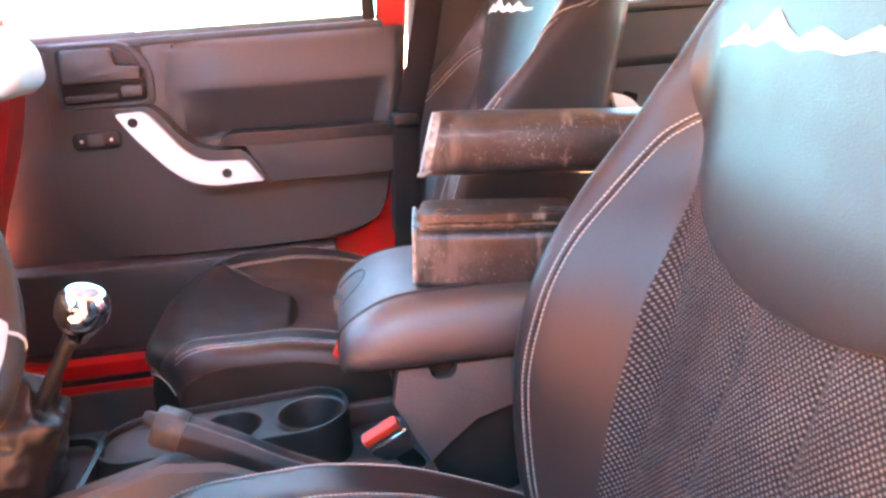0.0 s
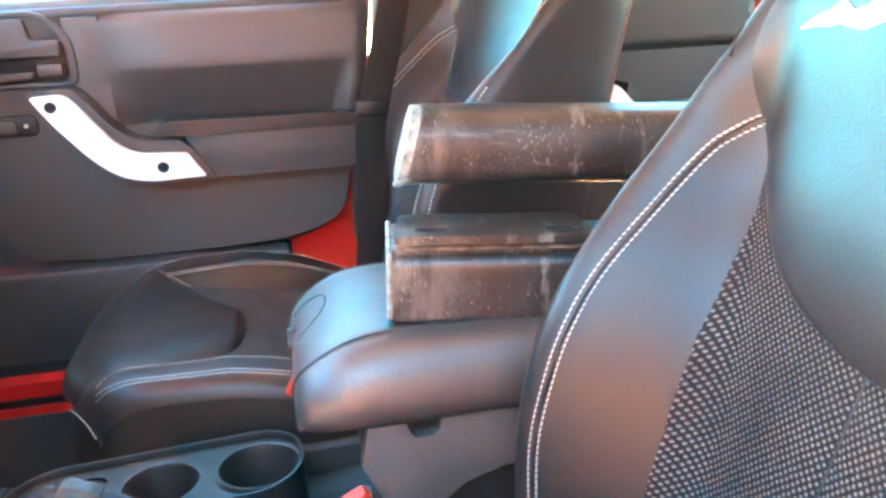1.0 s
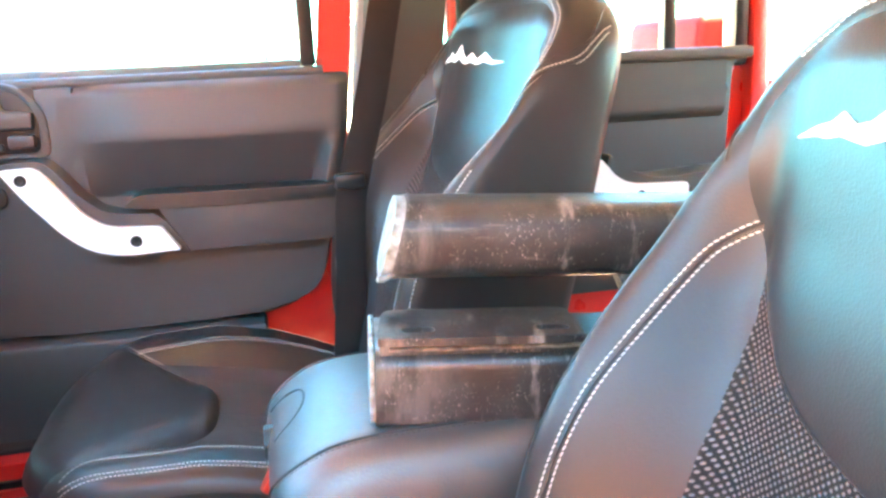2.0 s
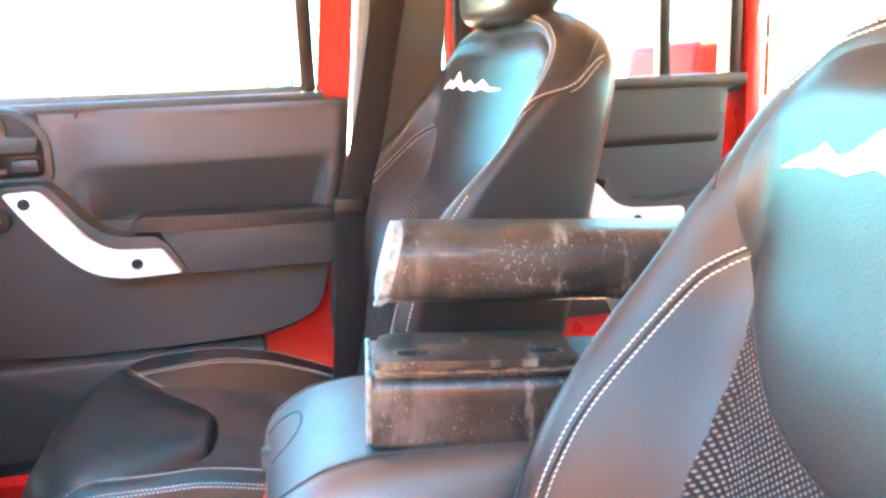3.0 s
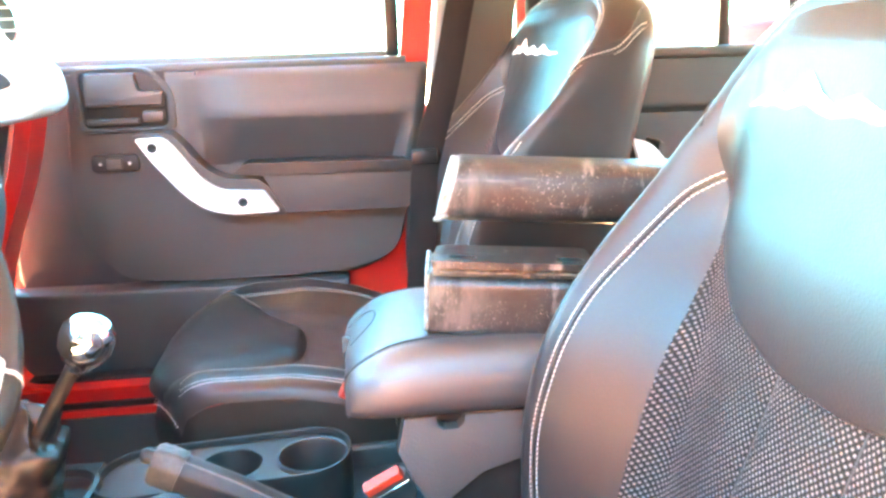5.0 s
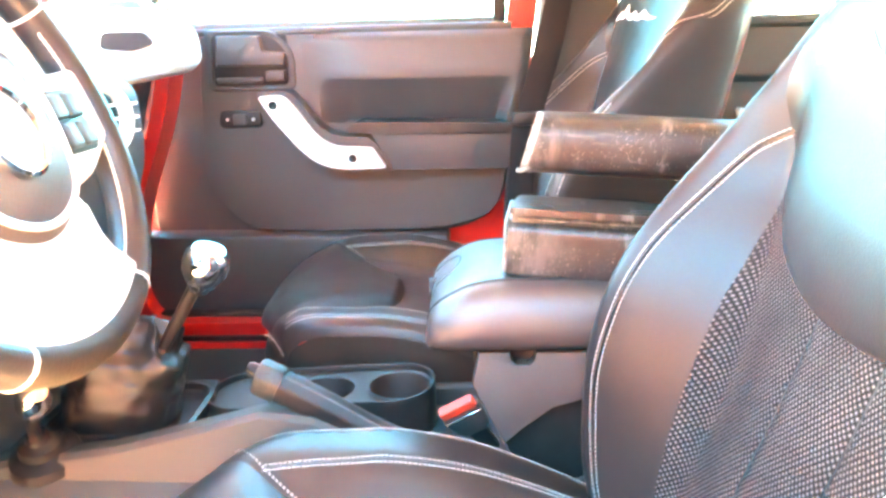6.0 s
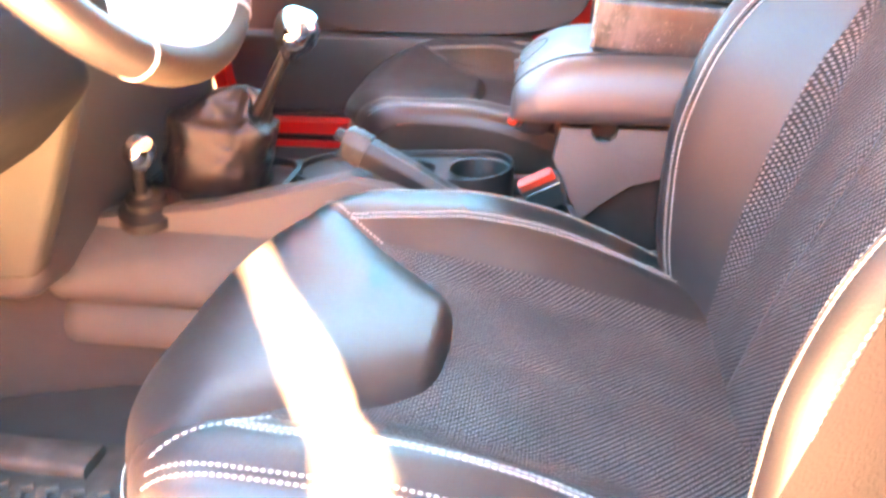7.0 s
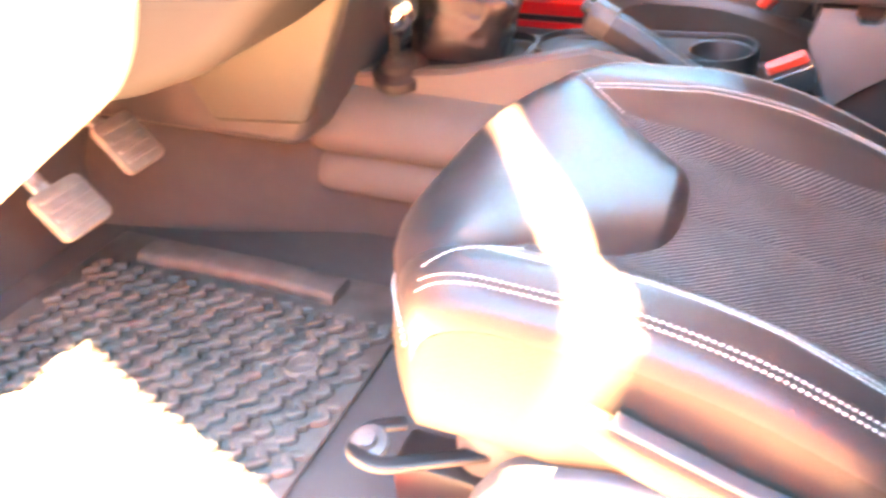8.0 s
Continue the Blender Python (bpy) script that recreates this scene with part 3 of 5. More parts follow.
    for x, z in ((-0.287, 1.204), (-0.128, 1.092)):
        part("screw", lathe([(0.0, 0.0), (0.0095, 0.0), (0.0095, 0.0025), (0.0075, 0.004), (0.005, 0.0032), (0.0045, 0.001), (0, 0.001)], (x, 1.5745, z), (0, -1, 0), 18), PLASTIC_GLOSS, handle, "black socket screw")
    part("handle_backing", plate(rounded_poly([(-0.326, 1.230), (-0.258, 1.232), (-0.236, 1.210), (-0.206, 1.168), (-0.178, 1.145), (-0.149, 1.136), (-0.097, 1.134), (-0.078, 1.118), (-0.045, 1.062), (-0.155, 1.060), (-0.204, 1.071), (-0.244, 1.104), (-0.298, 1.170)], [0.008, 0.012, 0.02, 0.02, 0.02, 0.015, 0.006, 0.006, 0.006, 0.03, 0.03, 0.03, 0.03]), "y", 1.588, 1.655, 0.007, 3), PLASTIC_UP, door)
    # inner latch in its recess
    rim_o = rounded_poly([(-0.095, -0.064), (0.095, -0.064), (0.095, 0.018), (0.052, 0.062), (-0.095, 0.062)], [0.02, 0.02, 0.03, 0.03, 0.02])
    cx, cz = -0.345, 1.294
    frame_bm = loft([[(cx + x * a, y, cz + z * a) for x, z in rim_o] for a, y in ((1.0, 1.650), (0.985, 1.643), (0.93, 1.641), (0.86, 1.642), (0.83, 1.647))], caps=False)
    latch = part("latch_bezel", frame_bm, PLASTIC, door)
    part("latch_cup", box((cx - 0.080, 1.6435, cz - 0.054), (cx + 0.080, 1.6475, cz + 0.052), 0.002), PLASTIC_GLOSS, latch)
    part("latch_lever", prism(rounded_poly([(-0.412, 1.344), (-0.320, 1.344), (-0.313, 1.311), (-0.267, 1.307), (-0.270, 1.279), (-0.416, 1.281)], 0.006), "y", 1.630, 1.645, 0.005, 3), PLASTIC_UP, latch, "lever for opening the door")
    part("lock_button", box((-0.310, 1.626, 1.250), (-0.270, 1.646, 1.271), 0.004), PLASTIC_UP, latch)
    part("latch_bar", box((-0.418, 1.634, 1.246), (-0.32, 1.646, 1.258), 0.003), PLASTIC, latch)
    # window switch
    sw = part("switch_plate", prism([(-0.376 + a, 1.170 + b) for a, b in rounded(0.092, 0.036, 0.012, 4)], "y", 1.640, 1.650, 0.003, 2), PLASTIC_GLOSS, door)
    part("switch_rocker", prism([(-0.376 + a, 1.170 + b) for a, b in rounded(0.030, 0.024, 0.006, 4)], "y", 1.634, 1.642, 0.003, 2), PLASTIC, sw)
    for dx in (-0.028, 0.028):
        part("switch_mark", lathe([(0, 0), (0.0032, 0), (0.0028, 0.0015), (0, 0.0015)], (-0.376 + dx, 1.640, 1.170), (0, -1, 0), 12), SILVER, sw, "pale dot mark")
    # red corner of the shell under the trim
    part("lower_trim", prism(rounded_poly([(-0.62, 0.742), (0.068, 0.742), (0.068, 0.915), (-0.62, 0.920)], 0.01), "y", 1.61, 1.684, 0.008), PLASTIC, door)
    door.location += Vector((-0.014, 0.045, 0.034))
    return door


make_front_door()


def make_rear_door():
    door = thing("rear_door", "closed rear door with grey plastic trim, white pull handle and divided window", "car door", (0.75, 1.66, 0.80))
    part("door_shell", prism(rounded_poly([(0.46, 0.82), (0.86, 0.82), (1.045, 1.0), (1.045, 1.345), (0.46, 1.345)], 0.03), "y", 1.70, 1.75, 0.004), RED, door, "red painted door skin")
    part("base_trim", prism(rounded_poly([(0.46, 0.90), (0.82, 0.90), (0.990, 1.05), (1.006, 1.345), (1.03, 1.352), (1.03, 1.372), (0.46, 1.372)], 0.015), "y", 1.678, 1.70, 0.005), REAR_TRIM_SHADED, door)
    part("sill_cap", sweep([(0.46, 1.672, 1.367), (1.03, 1.672, 1.367)], rounded(0.045, 0.024, 0.009, 3)), REAR_TRIM_SHADED, door)
    def band(s, t):
        return Vector((0.47 + 0.51 * s, 1.662 + 0.02 * step01(0.5, 0.62, t), 1.36 - 0.20 * t))
    part("upper_band", surface(band, 4, 30), REAR_TRIM_SHADED, door)
    part("arm_rest", plate(rounded_poly([(0.70, 1.20), (0.73, 1.165), (0.80, 1.140), (0.99, 1.150), (0.99, 1.08), (0.70, 1.08)], [0.02, 0.03, 0.03, 0.01, 0.02, 0.02]), "y", 1.60, 1.69, 0.012, 4), REAR_TRIM_SHADED, door)
    handle = part("pull_handle", plate(rounded_poly([(0.64, 1.20), (0.68, 1.19), (0.712, 1.150), (0.75, 1.134), (0.86, 1.130), (0.86, 1.090), (0.72, 1.090), (0.665, 1.12)], [0.01, 0.02, 0.04, 0.02, 0.005, 0.005, 0.04, 0.03]), "y", 1.585, 1.602, 0.005, 3), WHITE_TRIM, door, "white pull handle")
    part("screw", lathe([(0.0, 0.0), (0.0085, 0.0), (0.0085, 0.003), (0.005, 0.004), (0, 0.002)], (0.762, 1.586, 1.114), (0, -1, 0), 16), PLASTIC_GLOSS, handle, "black socket screw")
    part("window_divider", box((0.862, 1.695, 1.372), (0.888, 1.72, 1.83), 0.004), PLASTIC_GLOSS, door)
    part("window_frame", box((1.008, 1.68, 1.340), (1.040, 1.73, 1.83), 0.008), PLASTIC_GLOSS, door)
    part("door_edge", box((0.425, 1.69, 0.90), (0.444, 1.73, 1.82), 0.006), RED, door, "red painted door edge")
    part("window_frame", box((0.446, 1.68, 1.372), (0.500, 1.73, 1.83), 0.008), PLASTIC_GLOSS, door)
    pane = part("window_pane", box((0.49, 1.705, 1.37), (1.012, 1.709, 1.83), 0), TINT, door, "clear side window")
    pane.visible_shadow = False
    part("lock_stop", lathe([(0, 0), (0.012, 0), (0.012, 0.012), (0.006, 0.016), (0, 0.016)], (0.980, 1.68, 1.30), (0, -1, 0), 14), PLASTIC_GLOSS, door)
    door.location += Vector((0, 0.03, 0.016))
    return door


make_rear_door()


# ---- seats ----
SEAT_Y = 0.53
cz_mid = curve_of([(-0.27, 0.905), (-0.2, 0.917), (-0.1, 0.915), (0.0, 0.902), (0.034, 0.894), (0.1, 0.879), (0.156, 0.864), (0.267, 0.842), (0.33, 0.832)])
cz_bol = curve_of([(-0.27, 0.030), (-0.18, 0.034), (-0.14, 0.035), (-0.1, 0.036), (-0.04, 0.043), (0.03, 0.054), (0.1, 0.055), (0.15, 0.050), (0.2, 0.039), (0.25, 0.026), (0.33, 0.018)])


def seat_front(v):
    return -0.224 + 0.090 * (abs(v) / 0.27) ** 2.6


cush_half = curve_of([(-0.27, 0.250), (-0.15, 0.254), (0.0, 0.262), (0.15, 0.266), (0.33, 0.262)])


def cushion_z(x, v, edge=None):
    """Height of the cushion; with an edge, of a smooth bow from there across the middle."""
    a = abs(v)
    flat = step01(0.05, -0.09, x)
    ramp = step01(0.11 - 0.02 * flat, 0.205 + 0.010 * flat, edge or a)
    z = cz_mid(x) + cz_bol(x) * ramp * ((a / edge) ** 2 if edge else 1)
    h = cush_half(x)
    # the door side of the cushion rolls over more softly
    wide, drop = (0.032, 0.026) if v < 0 else (0.022, 0.014)
    if a > h - wide:
        q = min(1, (a - h + wide) / wide)
        z -= drop * (1 - math.sqrt(max(0, 1 - q * q)))
    d = x - seat_front(v)
    if d < 0.07:
        q = 1 - max(0, d) / 0.07
        z -= 0.050 * (1 - math.sqrt(max(0, 1 - q * q)))
    return z


bx_mid = curve_of([(0.78, 0.268), (0.84, 0.285), (1.0, 0.338), (1.17, 0.390), (1.25, 0.417), (1.31, 0.436), (1.40, 0.450), (1.48, 0.455)])
bx_bol = curve_of([(0.78, 0.02), (0.86, 0.040), (0.95, 0.084), (1.05, 0.115), (1.10, 0.122), (1.154, 0.121), (1.21, 0.108), (1.285, 0.078), (1.325, 0.056), (1.36, 0.034), (1.40, 0.018), (1.48, 0.006)])
bk_half = curve_of([(0.78, 0.255), (1.0, 0.264), (1.15, 0.266), (1.28, 0.262), (1.38, 0.256), (1.43, 0.224), (1.455, 0.186), (1.470, 0.135), (1.478, 0.08)])
bk_back = curve_of([(0.78, 0.41), (1.0, 0.465), (1.25, 0.512), (1.40, 0.537), (1.45, 0.530), (1.478, 0.495)])


ramp0 = curve_of([(0.8, 0.13), (1.0, 0.135), (1.12, 0.150), (1.20, 0.178), (1.26, 0.203), (1.33, 0.198), (1.45, 0.190)])
ramp1 = curve_of([(0.8, 0.238), (1.10, 0.240), (1.20, 0.248), (1.30, 0.260), (1.36, 0.245), (1.45, 0.240)])


def back_x(v, z):
    """The front face of the backrest."""
    a, h = abs(v), bk_half(z)
    x = bx_mid(z) - bx_bol(z) * step01(ramp0(z), ramp1(z), a)
    x -= 0.010 * math.exp(-((z - 0.98) / 0.10) ** 2) * math.exp(-(v / 0.12) ** 2)
    roll = 0.030 + 0.008 * step01(1.29, 1.37, z)
    if a > h - roll:
        q = min(1, (a - h + roll) / roll)
        x += roll * (1 - math.sqrt(max(0, 1 - q * q)))
    if z > 1.42:
        q = min(1, (z - 1.42) / 0.058)
        x += 0.035 * (1 - math.sqrt(max(0, 1 - q * q)))
    return x


def back_at(v, z, lift=0.0):
    return Vector((back_x(v, z) - lift, SEAT_Y + v, z))


def cush_at(x, v, lift=0.0):
    return Vector((x, SEAT_Y + v, cushion_z(x, v) + lift))


def back_normal(p):
    v, z, e = p.y - SEAT_Y, p.z, 0.002
    n = (back_at(v + e, z) - back_at(v - e, z)).cross(back_at(v, z + e) - back_at(v, z - e)).normalized()
    return n if n.x < 0 else -n


def cush_normal(p):
    x, v, e = p.x, p.y - SEAT_Y, 0.002
    n = (cush_at(x + e, v) - cush_at(x - e, v)).cross(cush_at(x, v + e) - cush_at(x, v - e)).normalized()
    return n if n.z > 0 else -n


def piping(line, r=0.0022):
    return sweep(line, circle(r, 6), up=(0.3, 0.2, 1))


def make_seat():
    seat = thing("front_seat", "black leather bucket seat with pale stitching and spacer-mesh centre", "car seat", (0.02, SEAT_Y, 0.64), group="front seats")
    # cushion: leather cover
    def cover(s, t):
        u = math.sin((2 * s - 1) * math.pi / 2) * 0.4 + (2 * s - 1) * 0.6
        v = 0.25 * u
        x = seat_front(v) + (0.33 - seat_front(v)) * t ** 1.15
        return cush_at(x, u * cush_half(x))
    cush = part("cushion", surface(cover, 90, 90), LEATHER, seat)
    rim = [cush_at(x, cush_half(x)) for x in [0.33 - 0.02 * i for i in range(27)] if x > seat_front(0.25) + 0.004]
    n_front = 50
    front = [cush_at(seat_front(v), v) for v in [0.25 - 0.50 * i / n_front for i in range(n_front + 1)]]
    rim_all = rim + front + [cush_at(p.x, -cush_half(p.x)) for p in rim[::-1]]
    def skirt(s, t):
        k = s * (len(rim_all) - 1)
        i = min(int(k), len(rim_all) - 2)
        p = rim_all[i].lerp(rim_all[i + 1], k - i)
        c = Vector((0.05, SEAT_Y, p.z))
        d = Vector((p.x - c.x, p.y - c.y, 0))
        w = min(1, abs(p.y - SEAT_Y) / 0.254)
        out = Vector((d.x * (1 - w ** 6) , d.y * w ** 2, 0)).normalized()
        low = 0.788 - 0.012 * (1 - w)
        z = p.z + (low - p.z) * t
        bulge = 0.008 * math.sin(math.pi * min(1, t * 1.05)) - 0.022 * step01(0.75, 1.0, t)
        return p + out * bulge + Vector((0, 0, z - p.z))
    part("cushion_side", surface(skirt, 160, 18), LEATHER_SIDE, seat, "black vinyl cushion side")
    # mesh centre of the cushion, in three strips with a groove between them
    ins_console = curve_of([(-0.14, 0.172), (-0.06, 0.152), (0.04, 0.152), (0.12, 0.154), (0.20, 0.158), (0.32, 0.160)])
    ins_door = curve_of([(-0.14, 0.166), (-0.06, 0.170), (0.04, 0.179), (0.12, 0.186), (0.20, 0.191), (0.32, 0.196)])
    def strip(sg):
        ins = ins_console if sg > 0 else ins_door
        def fn(s, t):
            x = -0.14 + 0.46 * t
            puff = 0.007 * (1 - (1 if s > 0.5 else 0.3) * (2 * s - 1) ** 8) - 0.0035
            return cush_at(x, sg * s * ins(x), puff)
        return surface(fn, 24, 60, lambda s, t: (sg * s * ins(-0.14 + 0.46 * t), -0.14 + 0.46 * t))
    for sg in (1, -1):
        part("mesh_insert", strip(sg), RIBBED, cush, "dark spacer-mesh insert")
    # front pad
    hw = curve_of([(-0.228, 0.205), (-0.19, 0.226), (-0.165, 0.224), (-0.145, 0.208), (-0.10, 0.166), (-0.06, 0.136), (-0.026, 0.116), (-0.010, 0.103), (0.005, 0.085), (0.017, 0.058), (0.024, 0.030), (0.027, 0.0)])
    def pad(s, t):
        q = 1 - (1 - t) ** 1.7
        u = 2 * s - 1
        xe = -0.228 + 0.255 * q
        v = u * hw(xe)
        x = max(xe, seat_front(v) + 0.0005)
        rise = 0.022 * (1 - abs(u) ** 3.5) * step01(0, 0.10, 1 - q) - 0.003
        n = cush_normal(cush_at(max(x, seat_front(v) + 0.012), v * 0.6))
        return Vector((x, SEAT_Y + v, cushion_z(x, v, max(hw(xe), 0.02)))) + n * rise
    part("front_pad", surface(pad, 48, 56), LEATHER, cush, "raised black leather pad")
    edge = [cush_at(xe, hw(xe), 0.001) for xe in [-0.15 + 0.176 * i / 60 for i in range(61)]]
    for sg in (1, -1):
        part("pad_stitching", stitches([Vector((p.x, SEAT_Y + sg * (p.y - SEAT_Y + 0.003), p.z)) for p in edge], cush_normal, 0.006, 0.004, 0.0005), THREAD, cush)
        va = curve_of([(-0.14, 0.172), (-0.105, 0.180), (-0.06, 0.186), (0.0, 0.190), (0.1, 0.196), (0.2, 0.203), (0.30, 0.208)])
        for off in (-0.0035, 0.0035):
            ln = [cush_at(x, sg * (va(x) + off)) for x in [-0.110 + 0.405 * i / 70 for i in range(71)]]
            part("bolster_stitching", stitches(ln, cush_normal), THREAD, cush)
        part("bolster_seam", piping([cush_at(x, sg * va(x), -0.0005) for x in [-0.110 + 0.405 * i / 70 for i in range(71)]], 0.0016), LEATHER, cush)
        for off in (0.005, 0.0125) if sg > 0 else (0.021, 0.028):
            ln = [cush_at(x, sg * (cush_half(x) - off), 0.0002) for x in [-0.15 + 0.44 * i / 70 for i in range(71)]]
            part("edge_stitching", stitches(ln, cush_normal, 0.005, 0.0034, 0.00045), THREAD, cush)
    ln = [Vector((p.x - (0.004 if abs(p.y - SEAT_Y) < 0.25 else 0.001), SEAT_Y + (p.y - SEAT_Y) * 1.006, p.z + 0.0005)) for p in front]
    part("rim_stitching", stitches(ln, lambda p: Vector((-0.4 if abs(p.y - SEAT_Y) < 0.25 else 0, math.copysign(1, p.y - SEAT_Y), 0.5)).normalized(), 0.0055, 0.004, 0.0006), THREAD, cush)
    # backrest: a closed cover
    levels = [0.78 + 0.70 * (i / 70) for i in range(68)] + [1.462, 1.470, 1.475, 1.478]
    rings = []
    for z in levels:
        h = bk_half(z)
        ring = []
        for i in range(73):
            u = math.sin((i / 72 - 0.5) * math.pi) * 0.5 + (i / 72 - 0.5)
            ring.append(back_at(u * h, z))
        xb = bk_back(z)
        x_side = back_x(h, z)
        for f in (0.25, 0.5, 0.75):
            ring.append(Vector((x_side + (xb - 0.03 - x_side) * f, SEAT_Y + h * (1 + 0.012 * math.sin(f * math.pi)), z)))
        for i in range(13):
            a = math.pi * i / 12
            ring.append(Vector((xb - 0.03 + 0.03 * math.sin(a) ** 0.6, SEAT_Y + math.copysign(abs(math.cos(a)) ** 0.5, math.cos(a)) * h, z)))
        for f in (0.75, 0.5, 0.25):
            ring.append(Vector((x_side + (xb - 0.03 - x_side) * f, SEAT_Y - h * (1 + 0.012 * math.sin(f * math.pi)), z)))
        rings.append(ring)
    back = part("backrest", loft(rings), LEATHER, seat, smooth=70)
    # mesh centre of the backrest
    edge_v = curve_of([(0.80, 0.150), (0.95, 0.167), (1.03, 0.173), (1.10, 0.177), (1.19, 0.190), (1.27, 0.207)])
    def bstrip(a, b, side):
        def ends(z):
            e = edge_v(z)
            return (a if a is not None else -e, b if b is not None else e)
        def fn(s, t):
            z = 0.81 + 0.47 * t
            v0, v1 = ends(z)
            v = v0 + (v1 - v0) * s
            return back_at(v, z, 0.006 * (1 - 0.55 * (2 * s - 1) ** 6) - 0.003)
        def uv(s, t):
            z = 0.81 + 0.47 * t
            v0, v1 = ends(z)
            return (v0 + (v1 - v0) * s, z)
        return surface(fn, 18, 70, uv)
    for a, b in ((None, -0.05), (-0.05, 0.05), (0.05, None)):
        part("mesh_insert", bstrip(a, b, 1), MESH, back, "dark spacer-mesh insert with shiny dots")
    # shoulder panel, with its rounded lower edge
    p_half = curve_of([(1.182, 0.0), (1.185, 0.050), (1.191, 0.090), (1.201, 0.130), (1.217, 0.162), (1.240, 0.187), (1.266, 0.205), (1.30, 0.217), (1.33, 0.225), (1.36, 0.229), (1.385, 0.226), (1.42, 0.203), (1.452, 0.148)])
    def puff(u, z, t):
        q = (z - 1.182) / 0.270
        return (0.014 + 0.013 * math.sin(math.pi * min(1, max(0, q)) ** 0.65) * (1 - u * u)) * (1 - abs(u) ** 14) * step01(0, 0.06, t) * step01(0, 0.10, 1 - t) - 0.002
    def panel(s, t):
        z = 1.182 + 0.270 * (t ** 1.6)
        u = 2 * s - 1
        v = u * p_half(z)
        return back_at(v, z, puff(u, z, t))
    pan = part("shoulder_panel", surface(panel, 56, 60), LEATHER, back, "smooth padded leather panel")
    def on_panel(v, z):
        lo, hi = 1.182, 1.452
        t = ((z - lo) / (hi - lo)) ** (1 / 1.6)
        u = v / p_half(z)
        return back_at(v, z, puff(u, z, t) + 0.0012)
    # white mountain outline
    top = [(-0.190, 1.3655), (-0.172, 1.3735), (-0.160, 1.3765), (-0.150, 1.3835), (-0.137, 1.3765), (-0.126, 1.3790), (-0.103, 1.3945), (-0.084, 1.3800), (-0.066, 1.3720), (-0.040, 1.3800), (-0.010, 1.3700), (0.020, 1.3800), (0.055, 1.3680), (0.10, 1.3660)]
    low = [(-0.190, 1.3640), (-0.172, 1.3670), (-0.160, 1.3665), (-0.150, 1.3690), (-0.137, 1.3670), (-0.126, 1.3655), (-0.103, 1.3720), (-0.084, 1.3660), (-0.066, 1.3630), (-0.040, 1.3660), (-0.010, 1.3620), (0.020, 1.3660), (0.055, 1.3620), (0.10, 1.3645)]
    bm = bmesh.new()
    tv = [bm.verts.new(on_panel(-v, z)) for v, z in top]
    mv = [bm.verts.new(on_panel(-a[0], (a[1] + b[1]) / 2) + Vector((-0.0012, 0, 0))) for a, b in zip(top, low)]
    lv = [bm.verts.new(on_panel(-v, z)) for v, z in low]
    for i in range(len(top) - 1):
        bm.faces.new((tv[i], tv[i + 1], mv[i + 1], mv[i]))
        bm.faces.new((mv[i], mv[i + 1], lv[i + 1], lv[i]))
    part("mountain_patch", bm, LOGO, pan, "white mountain-ridge patch", smooth=0)
    # stitching on the backrest
    def side_at(f, z, sg):
        """On the side face, from the front edge (f = 0) to the back (f = 1)."""
        h, x0 = bk_half(z), back_x(bk_half(z), z)
        return Vector((x0 + (bk_back(z) - 0.03 - x0) * f, SEAT_Y + sg * h * (1 + 0.012 * math.sin(f * math.pi)), z))
    def wrap_normal(p):
        v = p.y - SEAT_Y
        w = step01(0.022, 0.002, bk_half(p.z) - abs(v))
        return (back_normal(Vector((p.x, SEAT_Y + min(1, 0.97 * bk_half(p.z) / max(abs(v), 0.01)) * v, p.z))) * (1 - w) + Vector((0, math.copysign(1, v), 0)) * w).normalized()
    def beside(line, d):
        out = []
        for i, p in enumerate(line):
            t = (line[min(i + 1, len(line) - 1)] - line[max(i - 1, 0)]).normalized()
            out.append(p + wrap_normal(p).cross(t) * d)
        return out
    for sg in (1, -1):
        vb = curve_of([(0.84, 0.208), (0.968, 0.216), (1.037, 0.221), (1.116, 0.223), (1.187, 0.228), (1.24, 0.231), (1.278, 0.230)])
        out = 0.0 if sg > 0 else 0.014
        low_part = [back_at(sg * (vb(z) + out * step01(0.84, 1.0, z)), z, 0.0004) for z in [0.85 + 0.428 * i / 40 for i in range(41)]]
        turn = [back_at(sg * v, z, 0.0004) for v, z in ((0.243, 1.300), (0.243, 1.320), (0.246, 1.340), (0.252, 1.354))]
        turn += [side_at(f, z, sg) + Vector((0, sg * 0.0006, 0)) for f, z in ((0.10, 1.368), (0.4, 1.388), (0.7, 1.400), (1.0, 1.405))]
        if sg > 0:
            turn = [back_at(v, z, 0.0004) for v, z in ((0.223, 1.293), (0.214, 1.302))]
        ln = smooth_line(low_part[::4] + turn, 8)
        for off in (-0.0036, 0.0036):
            part("bolster_stitching", stitches(beside(ln, off), wrap_normal), THREAD, back)
        part("bolster_seam", piping(ln, 0.0018), LEATHER, back)
        ln = smooth_line([back_at(sg * 0.236, 1.345, 0.0004), back_at(sg * 0.247, 1.366, 0.0004)] + [side_at(f, z, sg) + Vector((0, sg * 0.0006, 0)) for f, z in ((0.12, 1.387), (0.45, 1.410), (0.75, 1.425), (1.0, 1.43))], 8)
        part("shoulder_seam", piping(ln, 0.0016), LEATHER, back)
        ln = [back_at(sg * (bk_half(z) - 0.006), z) for z in [0.82 + 0.42 * i / 80 for i in range(81)]]
        part("edge_stitching", stitches(ln, lambda p: (back_normal(p) + Vector((-0.3, math.copysign(0.5, p.y - SEAT_Y), 0))).normalized(), 0.0052, 0.0036, 0.0005), THREAD, back)
